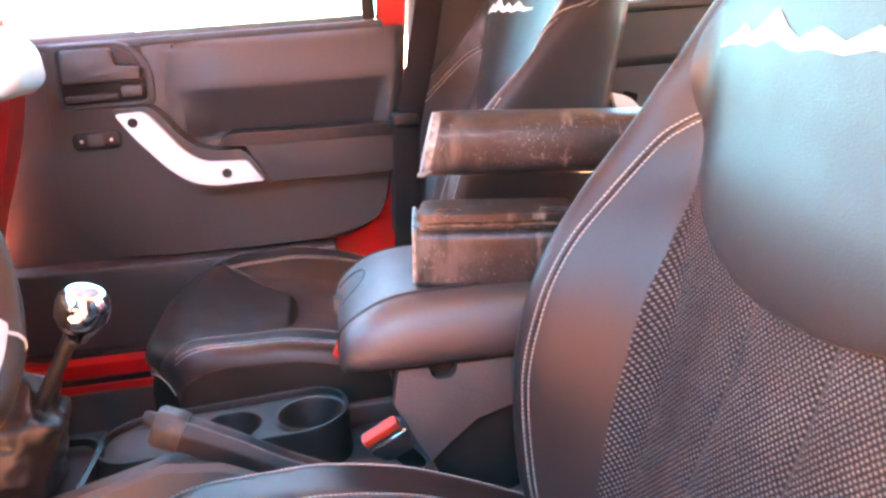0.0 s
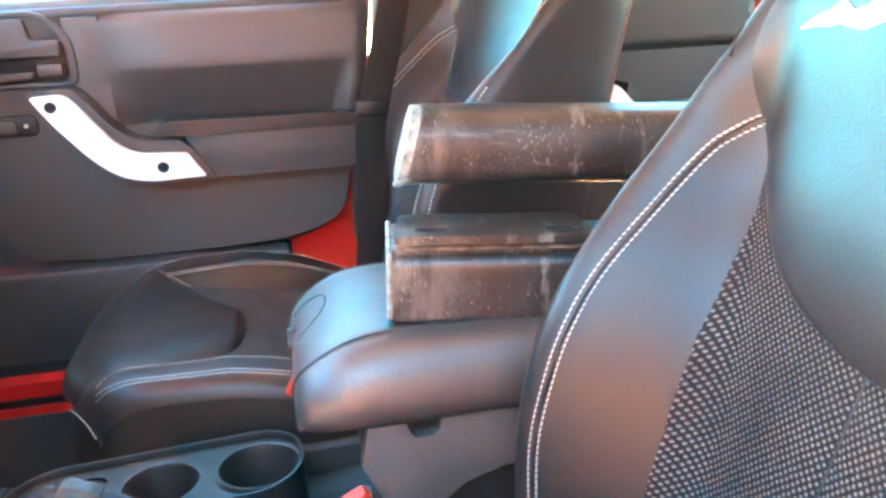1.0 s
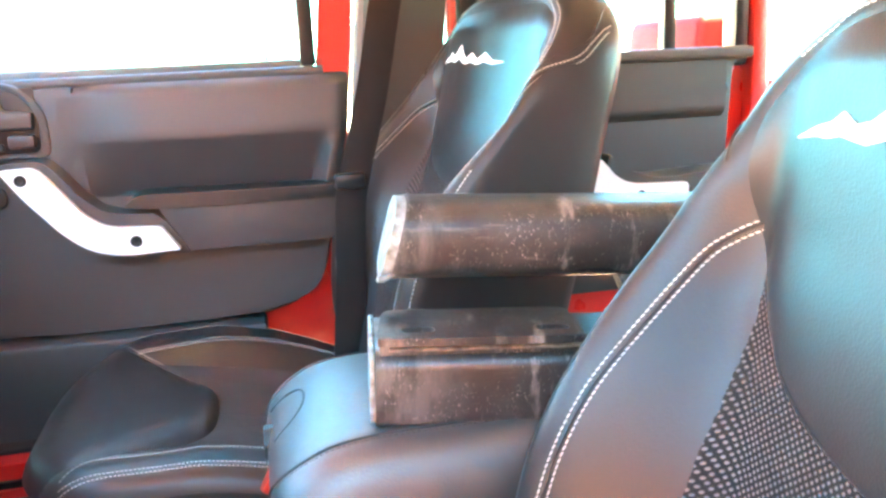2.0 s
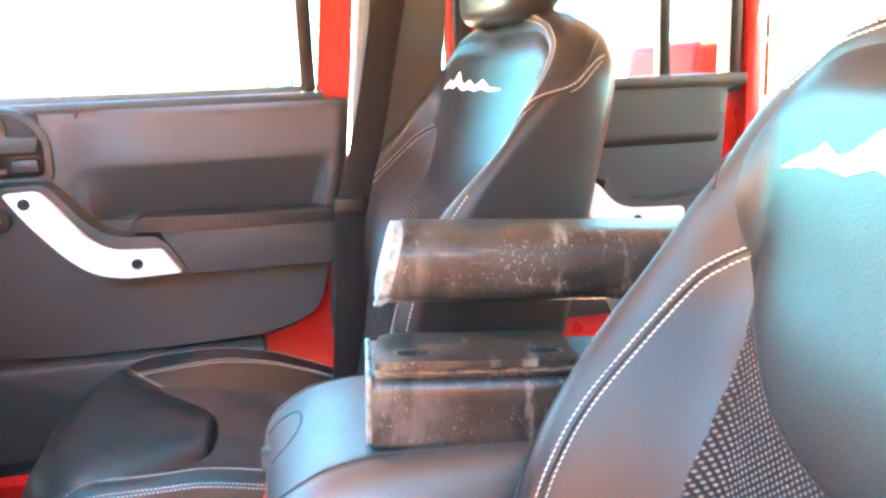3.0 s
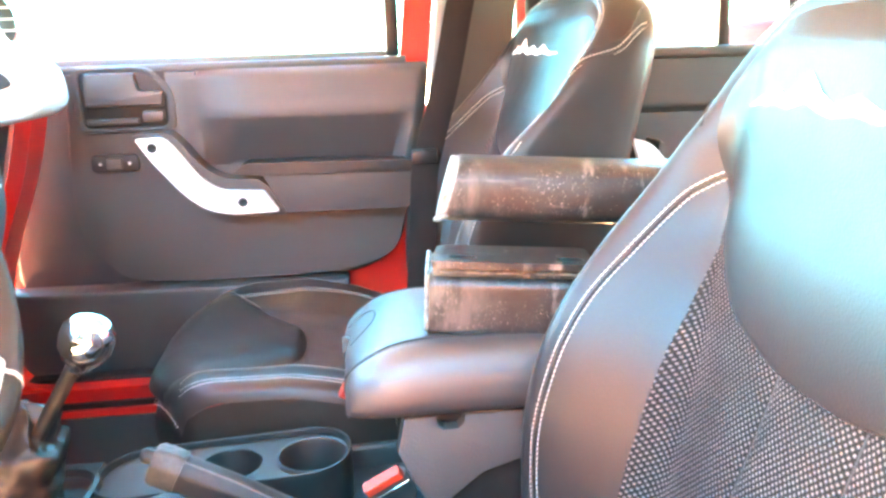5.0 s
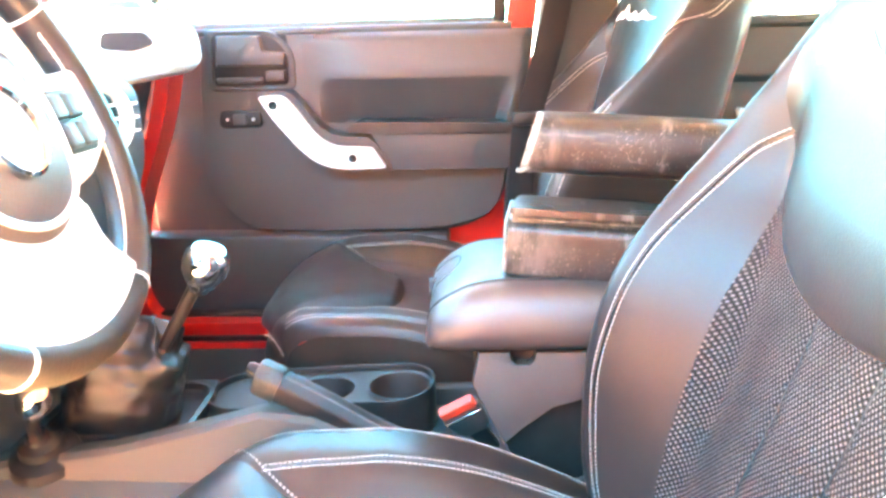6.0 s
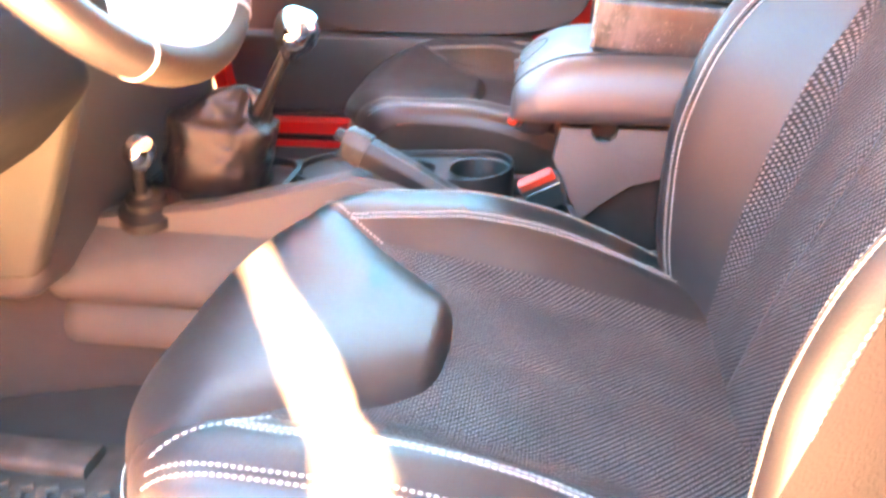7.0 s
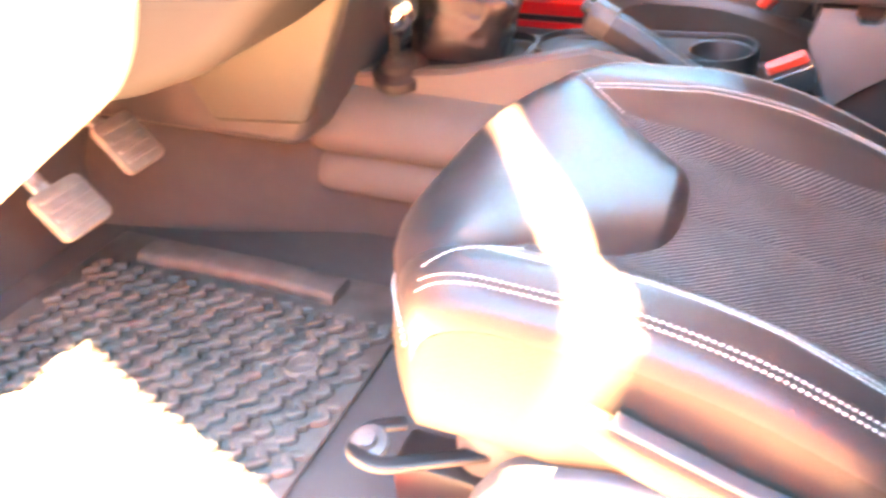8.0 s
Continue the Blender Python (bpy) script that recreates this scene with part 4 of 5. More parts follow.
    # double row round the upper edge of the shoulder panel
    brow = [(p_half(z), z) for z in (1.340, 1.355, 1.370, 1.385, 1.400, 1.415, 1.430, 1.445)]
    for off in (0.004, 0.011):
        rows = [(v + off, z + off * 0.4) for v, z in brow] + [(0.09, 1.456 + off), (0.0, 1.458 + off)]
        rows = [p for p in rows if p[1] > 1.405] + [(-v, z) for v, z in rows[-2::-1]]
        ln = smooth_line([back_at(v, z, 0.0012) for v, z in rows], 8)
        part("top_stitching", stitches(ln, back_normal), THREAD, back)
    # head rest on two posts
    def head(s, t):
        a = 2 * math.pi * s
        b = math.pi * (t - 0.5)
        def sp(c, p):
            return math.copysign(abs(c) ** p, c)
        return Vector((0.462 + 0.052 * sp(math.cos(b), 0.6) * sp(math.cos(a), 0.7) + 0.02 * t, SEAT_Y + 0.140 * sp(math.cos(b), 0.42) * sp(math.sin(a), 0.7), 1.546 + 0.088 * sp(math.sin(b), 0.50)))
    bm = surface(head, 40, 24)
    bmesh.ops.remove_doubles(bm, verts=bm.verts, dist=1e-5)
    rest = part("head_rest", bm, LEATHER, seat, "black padded head rest", smooth=80)
    for dy in (-0.06, 0.06):
        part("post", sweep([(0.455, SEAT_Y + dy, 1.46), (0.462, SEAT_Y + dy, 1.54)], circle(0.006, 10), up=(0, 1, 0)), PLASTIC_GLOSS, rest, "black post")
    # plastic base, rails and side cover
    part("seat_base", box((-0.14, SEAT_Y - 0.21, 0.70), (0.30, SEAT_Y + 0.21, 0.80), 0.02), PLASTIC, seat)
    for dy in (-0.19, 0.19):
        part("seat_rail", box((-0.20, SEAT_Y + dy - 0.025, 0.602), (0.34, SEAT_Y + dy + 0.025, 0.705), 0.006), PLASTIC_GLOSS, seat)
    part("hinge_cover", prism(rounded_poly([(0.14, 0.77), (0.20, 0.865), (0.30, 0.905), (0.40, 0.90), (0.40, 0.72), (0.16, 0.72)], 0.03), "y", SEAT_Y + 0.258, SEAT_Y + 0.278, 0.006, 3), PLASTIC, seat, "dark plastic hinge cover")
    part("hinge_cover", prism(rounded_poly([(-0.11, 0.735), (-0.07, 0.800), (0.02, 0.835), (0.22, 0.840), (0.40, 0.90), (0.42, 0.74), (0.38, 0.70), (-0.06, 0.70)], 0.025), "y", SEAT_Y - 0.282, SEAT_Y - 0.245, 0.008, 3), PLASTIC, seat, "plastic side cover below the cushion")
    return seat


driver_seat = make_seat()
passenger_seat = copy_thing(driver_seat, pose(-0.026, SEAT_Y + 0.88, 0.643))
# the passenger's backrest leans a little further back
for seat, turn, shift in ((driver_seat, (0, 0), (-0.016, 0, -0.027)), (passenger_seat, (3.5, 3.5), (-0.012, 0, 0.030))):
    for child in seat.children:
        if child.name.split(".")[0] in ("backrest", "head_rest"):
            hinge = Matrix.Translation((0.26, 0, 0.21))
            child.matrix_basis = pose(*shift) @ hinge @ pose(0, 0, 0, 0, *turn) @ hinge.inverted()
# and its cushion sags a little towards the console
for child in passenger_seat.children:
    if child.name.split(".")[0] in ("cushion", "cushion_side"):
        child.matrix_basis = pose(0, 0.0065, -0.007, 1.5, 0, 0)


# ---- centre console ----
def make_console():
    con = thing("centre_console", "black plastic centre console with padded lid and cup holders", "console", (0.0, CY + 0.03, 0.70))
    # bin body
    part("bin", loft([[(x0, 0.865, z), (x1, 0.865, z), (x1, 1.055, z), (x0, 1.055, z)] for x0, x1, z in ((0.165, 0.46, 0.70), (0.150, 0.46, 0.86), (0.105, 0.46, 0.985), (0.105, 0.46, 1.03))]), GRIP, con, smooth=20)
    notch = [(0.108, 0.985), (0.112, 1.004), (0.148, 1.004), (0.150, 0.994), (0.156, 0.988), (0.172, 0.988), (0.178, 0.994), (0.180, 1.004), (0.30, 1.004), (0.30, 0.944), (0.24, 0.944), (0.20, 0.932), (0.165, 0.905), (0.142, 0.884), (0.124, 0.920), (0.104, 0.964)]
    part("side_panel", prism(notch, "y", 0.846, 0.866, 0.002), CONSOLE_PANEL, con, "pebbled side panel with a finger notch")
    # padded lid: its top rolls down over the front edge
    front = [(0.054, 1.014), (0.0505, 1.024), (0.0505, 1.036), (0.054, 1.048), (0.060, 1.0565), (0.070, 1.0655), (0.085, 1.0755), (0.105, 1.0845), (0.135, 1.0895), (0.18, 1.0905), (0.30, 1.0905), (0.485, 1.0905)]
    wide = curve_of([(0.050, 0.110), (0.056, 0.122), (0.066, 0.129), (0.085, 0.135), (0.12, 0.138), (0.49, 0.138)])
    side = [(-0.86, 0.0), (-0.95, 0.05), (-0.99, 0.14), (-1.0, 0.30), (-0.985, 0.50), (-0.95, 0.68), (-0.90, 0.82), (-0.83, 0.92), (-0.76, 0.965), (-0.71, 0.978)]
    sect = side + [(-0.697, 0.990), (-0.64, 1.0), (-0.3, 1.012), (0.0, 1.016), (0.3, 1.012), (0.64, 1.0), (0.697, 0.990)] + [(-a, b) for a, b in side[::-1]]
    def lid_at(a, b, x, z):
        return Vector((x, 0.962 + a * wide(x), 1.010 + (z - 1.010) * b))
    xz = [(p.x, p.y) for p in smooth_line([(a, b, 0) for a, b in front], 4)]
    part("lid", loft([[lid_at(a, b, x, z) for a, b in sect] for x, z in xz]), LID, con, "padded leather arm-rest lid", smooth=60)
    def lid_z(x):
        return curve_of(front[2:])(x)
    for sg in (-1, 1):
        line = [lid_at(sg * 0.706, 0.984, x, z) for x, z in xz]
        part("lid_piping", piping(line, 0.0016), SHAFT, con)
        part("lid_stitching", stitches([p + Vector((0, sg * 0.0045, 0.0)) for p in line[8:]], lambda p: Vector((0, sg * 0.45, 0.89)), 0.0050, 0.0036, 0.0004, -0.001), SHAFT, con, "dark thread")
    tab = smooth_line([(0.056, 1.022, 0), (0.074, 1.021, 0), (0.088, 1.008, 0), (0.088, 0.978, 0), (0.076, 0.956, 0), (0.058, 0.948, 0)], 6)
    part("latch_outline", piping([Vector((p.x, p.y, lid_z(p.x) + 0.0005)) for p in tab], 0.0014), SHAFT, con, "curved groove round the latch")
    part("latch", plate(rounded_poly([(0.972, 1.024), (0.998, 1.024), (1.002, 1.040), (0.992, 1.054), (0.978, 1.054), (0.968, 1.040)], 0.004), "x", 0.0475, 0.062, 0.002), SHAFT, con, "dark latch slot")
    # front half: deck, tray with cup holders
    part("deck", loft([[(x, 0.845, 0.70), (x, 0.838, z - 0.012), (x, 0.850, z), (x, 1.075, z), (x, 1.085, z - 0.012), (x, 1.08, 0.70)] for x, z in ((-0.56, 0.86), (-0.48, 0.868), (-0.285, 0.868), (-0.265, 0.82), (0.02, 0.82), (0.13, 0.83))]), PLASTIC_GLOSS, con, smooth=25)
    # tray rim
    outline = rounded(0.318, 0.125, 0.055, 10)
    cx, cy = -0.112, 1.004
    def zr(x):
        return 0.886 + 0.05 * (x + 0.10)
    part("tray_rim", loft([[(cx + a * f, cy + b * g, zr(cx + a) + dz) for a, b in outline] for f, g, dz in ((1.02, 1.03, -0.075), (1.02, 1.04, -0.012), (1.018, 1.04, 0.003), (1.010, 1.02, 0.0065), (0.995, 0.99, 0.0065), (0.985, 0.965, 0.003), (0.98, 0.955, -0.006))], caps=False), PLASTIC_GLOSS, con, "glossy raised rim")
    for x, r in ((0.0, 0.044), (-0.105, 0.041)):
        part("cup_holder", lathe([(r + 0.004, 0.0015), (r, 0.001), (r - 0.002, -0.004), (r - 0.006, -0.062), (0.0, -0.062)], (x, cy, zr(x) - 0.0015), n=32, caps=False), SHAFT, con, "round cup holder")
    bm = bmesh.new()
    es = []
    for poly in ([(cx + a * 0.982, cy + b * 0.957) for a, b in outline], [(0.0 + a, cy + b) for a, b in circle(0.043, 32)], [(-0.105 + a, cy + b) for a, b in circle(0.040, 32)], [(-0.208 + a, cy + b) for a, b in rounded(0.085, 0.085, 0.02, 5)]):
        vs = [bm.verts.new((a, b, zr(a) - 0.002)) for a, b in poly]
        es += [bm.edges.new((vs[i], vs[(i + 1) % len(vs)])) for i in range(len(vs))]
    bmesh.ops.triangle_fill(bm, use_beauty=True, edges=es)
    part("tray_deck", bm, PLASTIC_GLOSS, con, smooth=0)
    part("coin_tray", loft([[(-0.208 + a * f, cy + b * f, z) for a, b in rounded(0.085, 0.085, 0.02, 5)] for f, z in ((1.0, 0.877), (0.94, 0.838), (0.85, 0.832))]), SHAFT, con)
    # taupe driver-side wall of the console
    part("side_wall", loft([[(x, 0.818, z1), (x, 0.826, z1 + 0.006), (x, 0.852, z1 + 0.004), (x, 0.852, 0.74), (x, 0.80, 0.74)] for x, z1 in ((-0.58, 0.855), (-0.45, 0.872), (-0.34, 0.886), (-0.25, 0.908), (-0.15, 0.934), (-0.09, 0.926), (-0.03, 0.90), (0.08, 0.875))]), TAUPE, con, "taupe plastic side wall")
    con.location.y += 0.018
    return con


make_console()


def make_handbrake():
    hb = thing("hand_brake", "lowered hand brake lever with an angular black grip and worn end", "hand brake", (0.0, 0.86, 0.87))
    line = smooth_line([(0.06, 0.860, 0.862), (-0.02, 0.862, 0.898), (-0.09, 0.868, 0.936), (-0.160, 0.8755, 0.969)], 10)
    prof = rounded_poly([(-0.013, -0.018), (0.013, -0.018), (0.016, 0.004), (0.009, 0.017), (-0.009, 0.017), (-0.016, 0.004)], 0.003, 3)
    grip = part("grip", sweep(line, prof, scale=lambda t: 0.84 + 0.20 * t), GRIP, hb)
    # two paler strips draw the highlight lines along the grip's edges
    for sd in (-0.0085, 0.0085):
        ridge = [p + Vector((0, sd, 0.0158 + 0.0030 * k / (len(line) - 1))) for k, p in enumerate(line)][6:]
        part("grip_highlight", sweep(ridge, circle(0.0012, 6)), PLASTIC_UP, grip, "paler strip standing for the highlight along the moulding edge")
    part("end_cap", sweep([(-0.142, 0.8735, 0.961), (-0.150, 0.8745, 0.9652), (-0.166, 0.8762, 0.9720), (-0.171, 0.8766, 0.9742)], rounded_poly([(-0.014, -0.020), (0.014, -0.020), (0.018, 0.004), (0.010, 0.020), (-0.010, 0.020), (-0.018, 0.004)], 0.004, 3), scale=lambda t: 1.04 if t < 0.9 else 0.88), WORN, hb, "worn grey-brown end")
    part("button", lathe([(0, 0), (0.0085, 0), (0.0085, 0.010), (0.006, 0.014), (0, 0.014)], (-0.169, 0.8764, 0.9775), (-0.9, 0.08, 0.42), 16), PLASTIC_GLOSS, hb, "release button")
    part("base_cover", prism(rounded_poly([(-0.02, 0.856), (0.01, 0.890), (0.09, 0.882), (0.11, 0.856)], 0.012), "y", 0.838, 0.885, 0.005), GRIP, hb)
    hb.location += Vector((0.014, -0.010, 0.004))
    return hb


make_handbrake()


def creased(rings, n, seed, amp):
    """Soft leather: broad folds that run slantwise, with sharper creases between them."""
    out = []
    for i, (c, rx, ry) in enumerate(rings):
        ring = []
        hold = math.sin(math.pi * min(1, max(0, i / (len(rings) - 1)))) ** 0.5
        for j in range(n):
            a = 2 * math.pi * j / n
            ca, sa = math.cos(a), math.sin(a)
            at = Vector((ca * 0.9 + c[2] * 8, sa * 0.9 - c[2] * 6, c[2] * 14 + seed))
            fold = 1 - 2.4 * abs(noise.noise(at))
            fine = 1 - 2 * abs(noise.noise(at * 2.3 + Vector((5, 1, 2))))
            up = i / len(rings)
            pleat = abs(math.sin(2.5 * a + 0.6 + 1.6 * up + 1.4 * noise.noise(at * 0.7)))
            sag = math.exp(-((up - 0.52 - 0.10 * math.cos(a + 2.2)) / 0.09) ** 2)
            d = amp * hold * (0.30 * fold + 0.25 * fine + 0.9 * (0.5 - pleat) * (0.3 + up) + 0.55 * sag - 0.1)
            f = 1 + d / max(rx, ry)
            sq = 0.7
            ring.append(Vector((c[0] + math.copysign(abs(ca) ** sq, ca) * rx * f, c[1] + math.copysign(abs(sa) ** sq, sa) * ry * f, c[2] + d * 0.5)))
        out.append(ring)
    return out


def make_shifter():
    sh = thing("gear_lever", "manual gear lever with a chrome knob and creased black leather boot", "gear lever", (-0.36, 0.955, 0.872))
    base = curve_of([(0.0, 0.072), (0.15, 0.073), (0.35, 0.070), (0.55, 0.062), (0.75, 0.046), (0.9, 0.030), (1.0, 0.011)])
    rings = []
    for k in range(44):
        t = k / 43
        r = base(t)
        rings.append(((-0.372 + 0.052 * t ** 1.6, 0.962 - 0.012 * t, 0.876 + 0.145 * t ** 0.92), r, r * 0.86))
    part("boot", loft(creased(rings, 64, 2.0, 0.022)), BOOT, sh, "creased leather boot", smooth=60)
    part("boot_frame", loft([[(-0.365 + a * f, 0.966 + b * f, z) for a, b in rounded(0.20, 0.165, 0.04, 6)] for f, z in ((1.02, 0.872), (1.0, 0.884), (0.94, 0.886), (0.90, 0.878))], caps=False), PLASTIC_GLOSS, sh)
    part("shaft", sweep(smooth_line([(-0.322, 0.950, 0.950), (-0.275, 0.930, 1.020), (-0.232, 0.908, 1.085)], 6), circle(0.0085, 12), up=(0, 1, 0)), GRIP, sh)
    q = (0.35, -0.12, 0.93)
    knob = part("knob", lathe([(0, -0.012), (0.011, -0.012), (0.0140, -0.005), (0.021, 0.003), (0.0275, 0.016), (0.0288, 0.029), (0.0265, 0.040), (0.0195, 0.0475), (0, 0.049)], (-0.228, 0.907, 1.082), q, 28), CHROME, sh, "chrome knob")
    part("knob_badge", lathe([(0, 0), (0.015, 0), (0.013, 0.0016), (0, 0.0018)], Vector((-0.228, 0.907, 1.082)) + Vector(q).normalized() * 0.048, q, 20), STEEL_BARE, knob, "grey engraved shift-pattern badge")
    return sh


make_shifter()


def make_transfer_lever():
    tl = thing("transfer_lever", "short second lever with a chrome knob and dark rubber boot", "gear lever", (-0.41, 0.83, 0.87))
    part("shaft", sweep(smooth_line([(-0.43, 0.855, 0.875), (-0.425, 0.835, 0.92), (-0.408, 0.812, 0.958)], 6), circle(0.008, 12), up=(0, 1, 0)), SHAFT, tl)
    part("knob", lathe([(0, -0.012), (0.010, -0.012), (0.014, -0.004), (0.019, 0.008), (0.0195, 0.020), (0.015, 0.030), (0, 0.033)], (-0.405, 0.808, 0.962), (0.35, -0.35, 0.87), 24), CHROME, tl, "chrome knob")
    part("boot", lathe([(0.045, 0), (0.042, 0.012), (0.028, 0.020), (0.026, 0.030), (0.016, 0.036), (0.012, 0.046)], (-0.43, 0.860, 0.868), (0, -0.3, 0.95), 24), GRIP, tl)
    return tl


make_transfer_lever()


def make_buckle(at, lean, label):
    bk = thing("seat_belt_buckle", label, "belt buckle", at, group="belt buckles")
    m = Matrix.Translation(at) @ lean.to_matrix().to_4x4()
    part("stalk", turned(box((-0.011, -0.006, -0.11), (0.011, 0.006, -0.045), 0.003), m), PLASTIC_GLOSS, bk)
    part("housing", turned(loft([[(a * f, b * g, z) for a, b in rounded(0.050, 0.017, 0.006, 4)] for f, g, z in ((0.6, 0.7, -0.062), (0.85, 0.95, -0.052), (1.0, 1.0, -0.030), (1.0, 1.0, -0.012))]), m), PLASTIC, bk)
    part("release_button", turned(loft([[(a * f, b * g - 0.002, z) for a, b in rounded(0.046, 0.013, 0.004, 4)] for f, g, z in ((1.0, 1.0, -0.020), (1.0, 1.0, -0.004), (0.95, 0.85, -0.001))]), m), BUCKLE_RED, bk, "red release button")
    part("latch_plate", turned(box((-0.024, -0.0095, -0.0225), (0.024, 0.0095, -0.0195), 0.001), m), CHROME, bk, "bright metal edge")
    return bk


make_buckle((0.082, 0.842, 0.950), Euler((radians(28), radians(-28), radians(0))), "black belt buckle with a red button between driver's seat and console")
make_buckle((0.045, 1.080, 0.964), Euler((radians(15), radians(-63), radians(0))), "black belt buckle with a red button beside the passenger seat")


# ---- steel bars lying on the console ----
def make_bars():
    st = thing("steel_bar", "scuffed black steel side bar lying on the console lid", "steel bar", (0.146, 0.888, 1.0915))
    # lower box section with a folded top flange
    prof = rounded_poly([(0.890, 1.0915), (0.884, 1.150), (0.895, 1.160), (0.990, 1.160), (0.990, 1.0915)], 0.006, 4)
    part("box_section", prism(prof, "x", 0.148, 0.80, 0.002), STEEL_BLACK, st, "black box section")
    part("box_end", prism(rounded_poly([(0.888, 1.0945), (0.884, 1.160), (0.986, 1.165), (0.988, 1.0945)], 0.008, 4), "x", 0.1435, 0.1485, 0.002), STEEL_BARE, st, "bare scraped end plate")
    part("weld_bead", sweep([(x, 0.8855 + 0.0016 * noise.noise(Vector((x * 90, 0, 0))), 1.1640 + 0.0014 * noise.noise(Vector((x * 70, 3, 0)))) for x in [0.16 + 0.003 * i for i in range(63)]], circle(0.0020, 8)), STEEL_MUD, st, "rough weld bead")
    part("plate_front", box((0.152, 0.8865, 1.158), (0.323, 0.891, 1.1730), 0.001), STEEL_BLACK, st)
    # top plate with two slots
    bm = bmesh.new()
    def slot(c):
        return [(c[0] + a, c[1] + b) for a, b in rounded(0.030, 0.013, 0.0064, 5)]
    out = rounded_poly([(0.150, 0.885), (0.156, 0.948), (0.325, 0.948), (0.325, 0.870), (0.150, 0.870)], [0.006, 0.014, 0.014, 0.004, 0.004], 4)
    loops = []
    for z in (1.1725, 1.1790):
        es = []
        for poly in (out, slot((0.184, 0.892)), slot((0.300, 0.892))):
            vs = [bm.verts.new((a, b, z)) for a, b in poly]
            es.append((vs, [bm.edges.new((vs[i], vs[(i + 1) % len(vs)])) for i in range(len(vs))]))
        bmesh.ops.triangle_fill(bm, use_beauty=True, edges=[e for _, ed in es for e in ed])
        loops.append(es)
    for (va, _), (vb, _) in zip(*loops):
        for i in range(len(va)):
            bm.faces.new((va[i], va[(i + 1) % len(va)], vb[(i + 1) % len(va)], vb[i]))
    part("slotted_plate", bm, STEEL_BLACK, st, "dusty slotted mounting plate", smooth=20)
    part("plate_web", box((0.165, 0.925, 1.158), (0.318, 0.940, 1.174), 0.001), STEEL_BLACK, st)
    # upper tube of flattened section with a crimped bare end
    sec = []
    for i in range(28):
        a = 2 * math.pi * i / 28
        c, s = math.cos(a), math.sin(a)
        sec.append((math.copysign(abs(c) ** 0.72, c) * 0.050, math.copysign(abs(s) ** 0.62, s) * 0.0365))
    axis0, axis1 = Vector((0.178, 0.985, 1.2405)), Vector((0.80, 0.985, 1.2405))
    def skew(bm):
        for v in bm.verts:
            if v.co.x < axis0.x + 0.02:
                v.co.x += 0.24 * (v.co.z - axis0.z - 0.03)
        return bm
    part("tube", skew(sweep([axis0.lerp(axis1, t) for t in (0, 0.01, 0.3, 0.6, 1)], sec)), STEEL_BLACK, st, "flattened black step tube")
    part("tube_end", skew(sweep([axis0 + Vector((-0.009, 0, 0)), axis0 + Vector((-0.006, 0, 0)), axis0 + Vector((0.001, 0, 0))], [(a * 0.97, b * 0.97) for a, b in sec])), STEEL_BARE, st, "bare metal end cap")
    part("tube_collar", skew(sweep([axis0 + Vector((0.002, 0, 0)), axis0 + Vector((0.006, 0, 0))], [(a * 1.014, b * 1.014) for a, b in sec])), STEEL_BLACK, st)
    part("end_burr", sweep([axis0 + Vector((-0.010, -0.040, -0.026)), axis0 + Vector((-0.022, -0.047, -0.030)), axis0 + Vector((-0.026, -0.048, -0.029))], circle(0.003, 6)), STEEL_BARE, st)
    # bracket that carries the tube
    part("bracket", prism([(0.40, 1.160), (0.372, 1.218), (0.62, 1.218), (0.56, 1.160)], "y", 0.955, 0.985, 0.003), STEEL_BLACK, st)
    st.rotation_euler = (0, radians(3.2), radians(-7))
    st.location.x -= 0.004
    return st


make_bars()


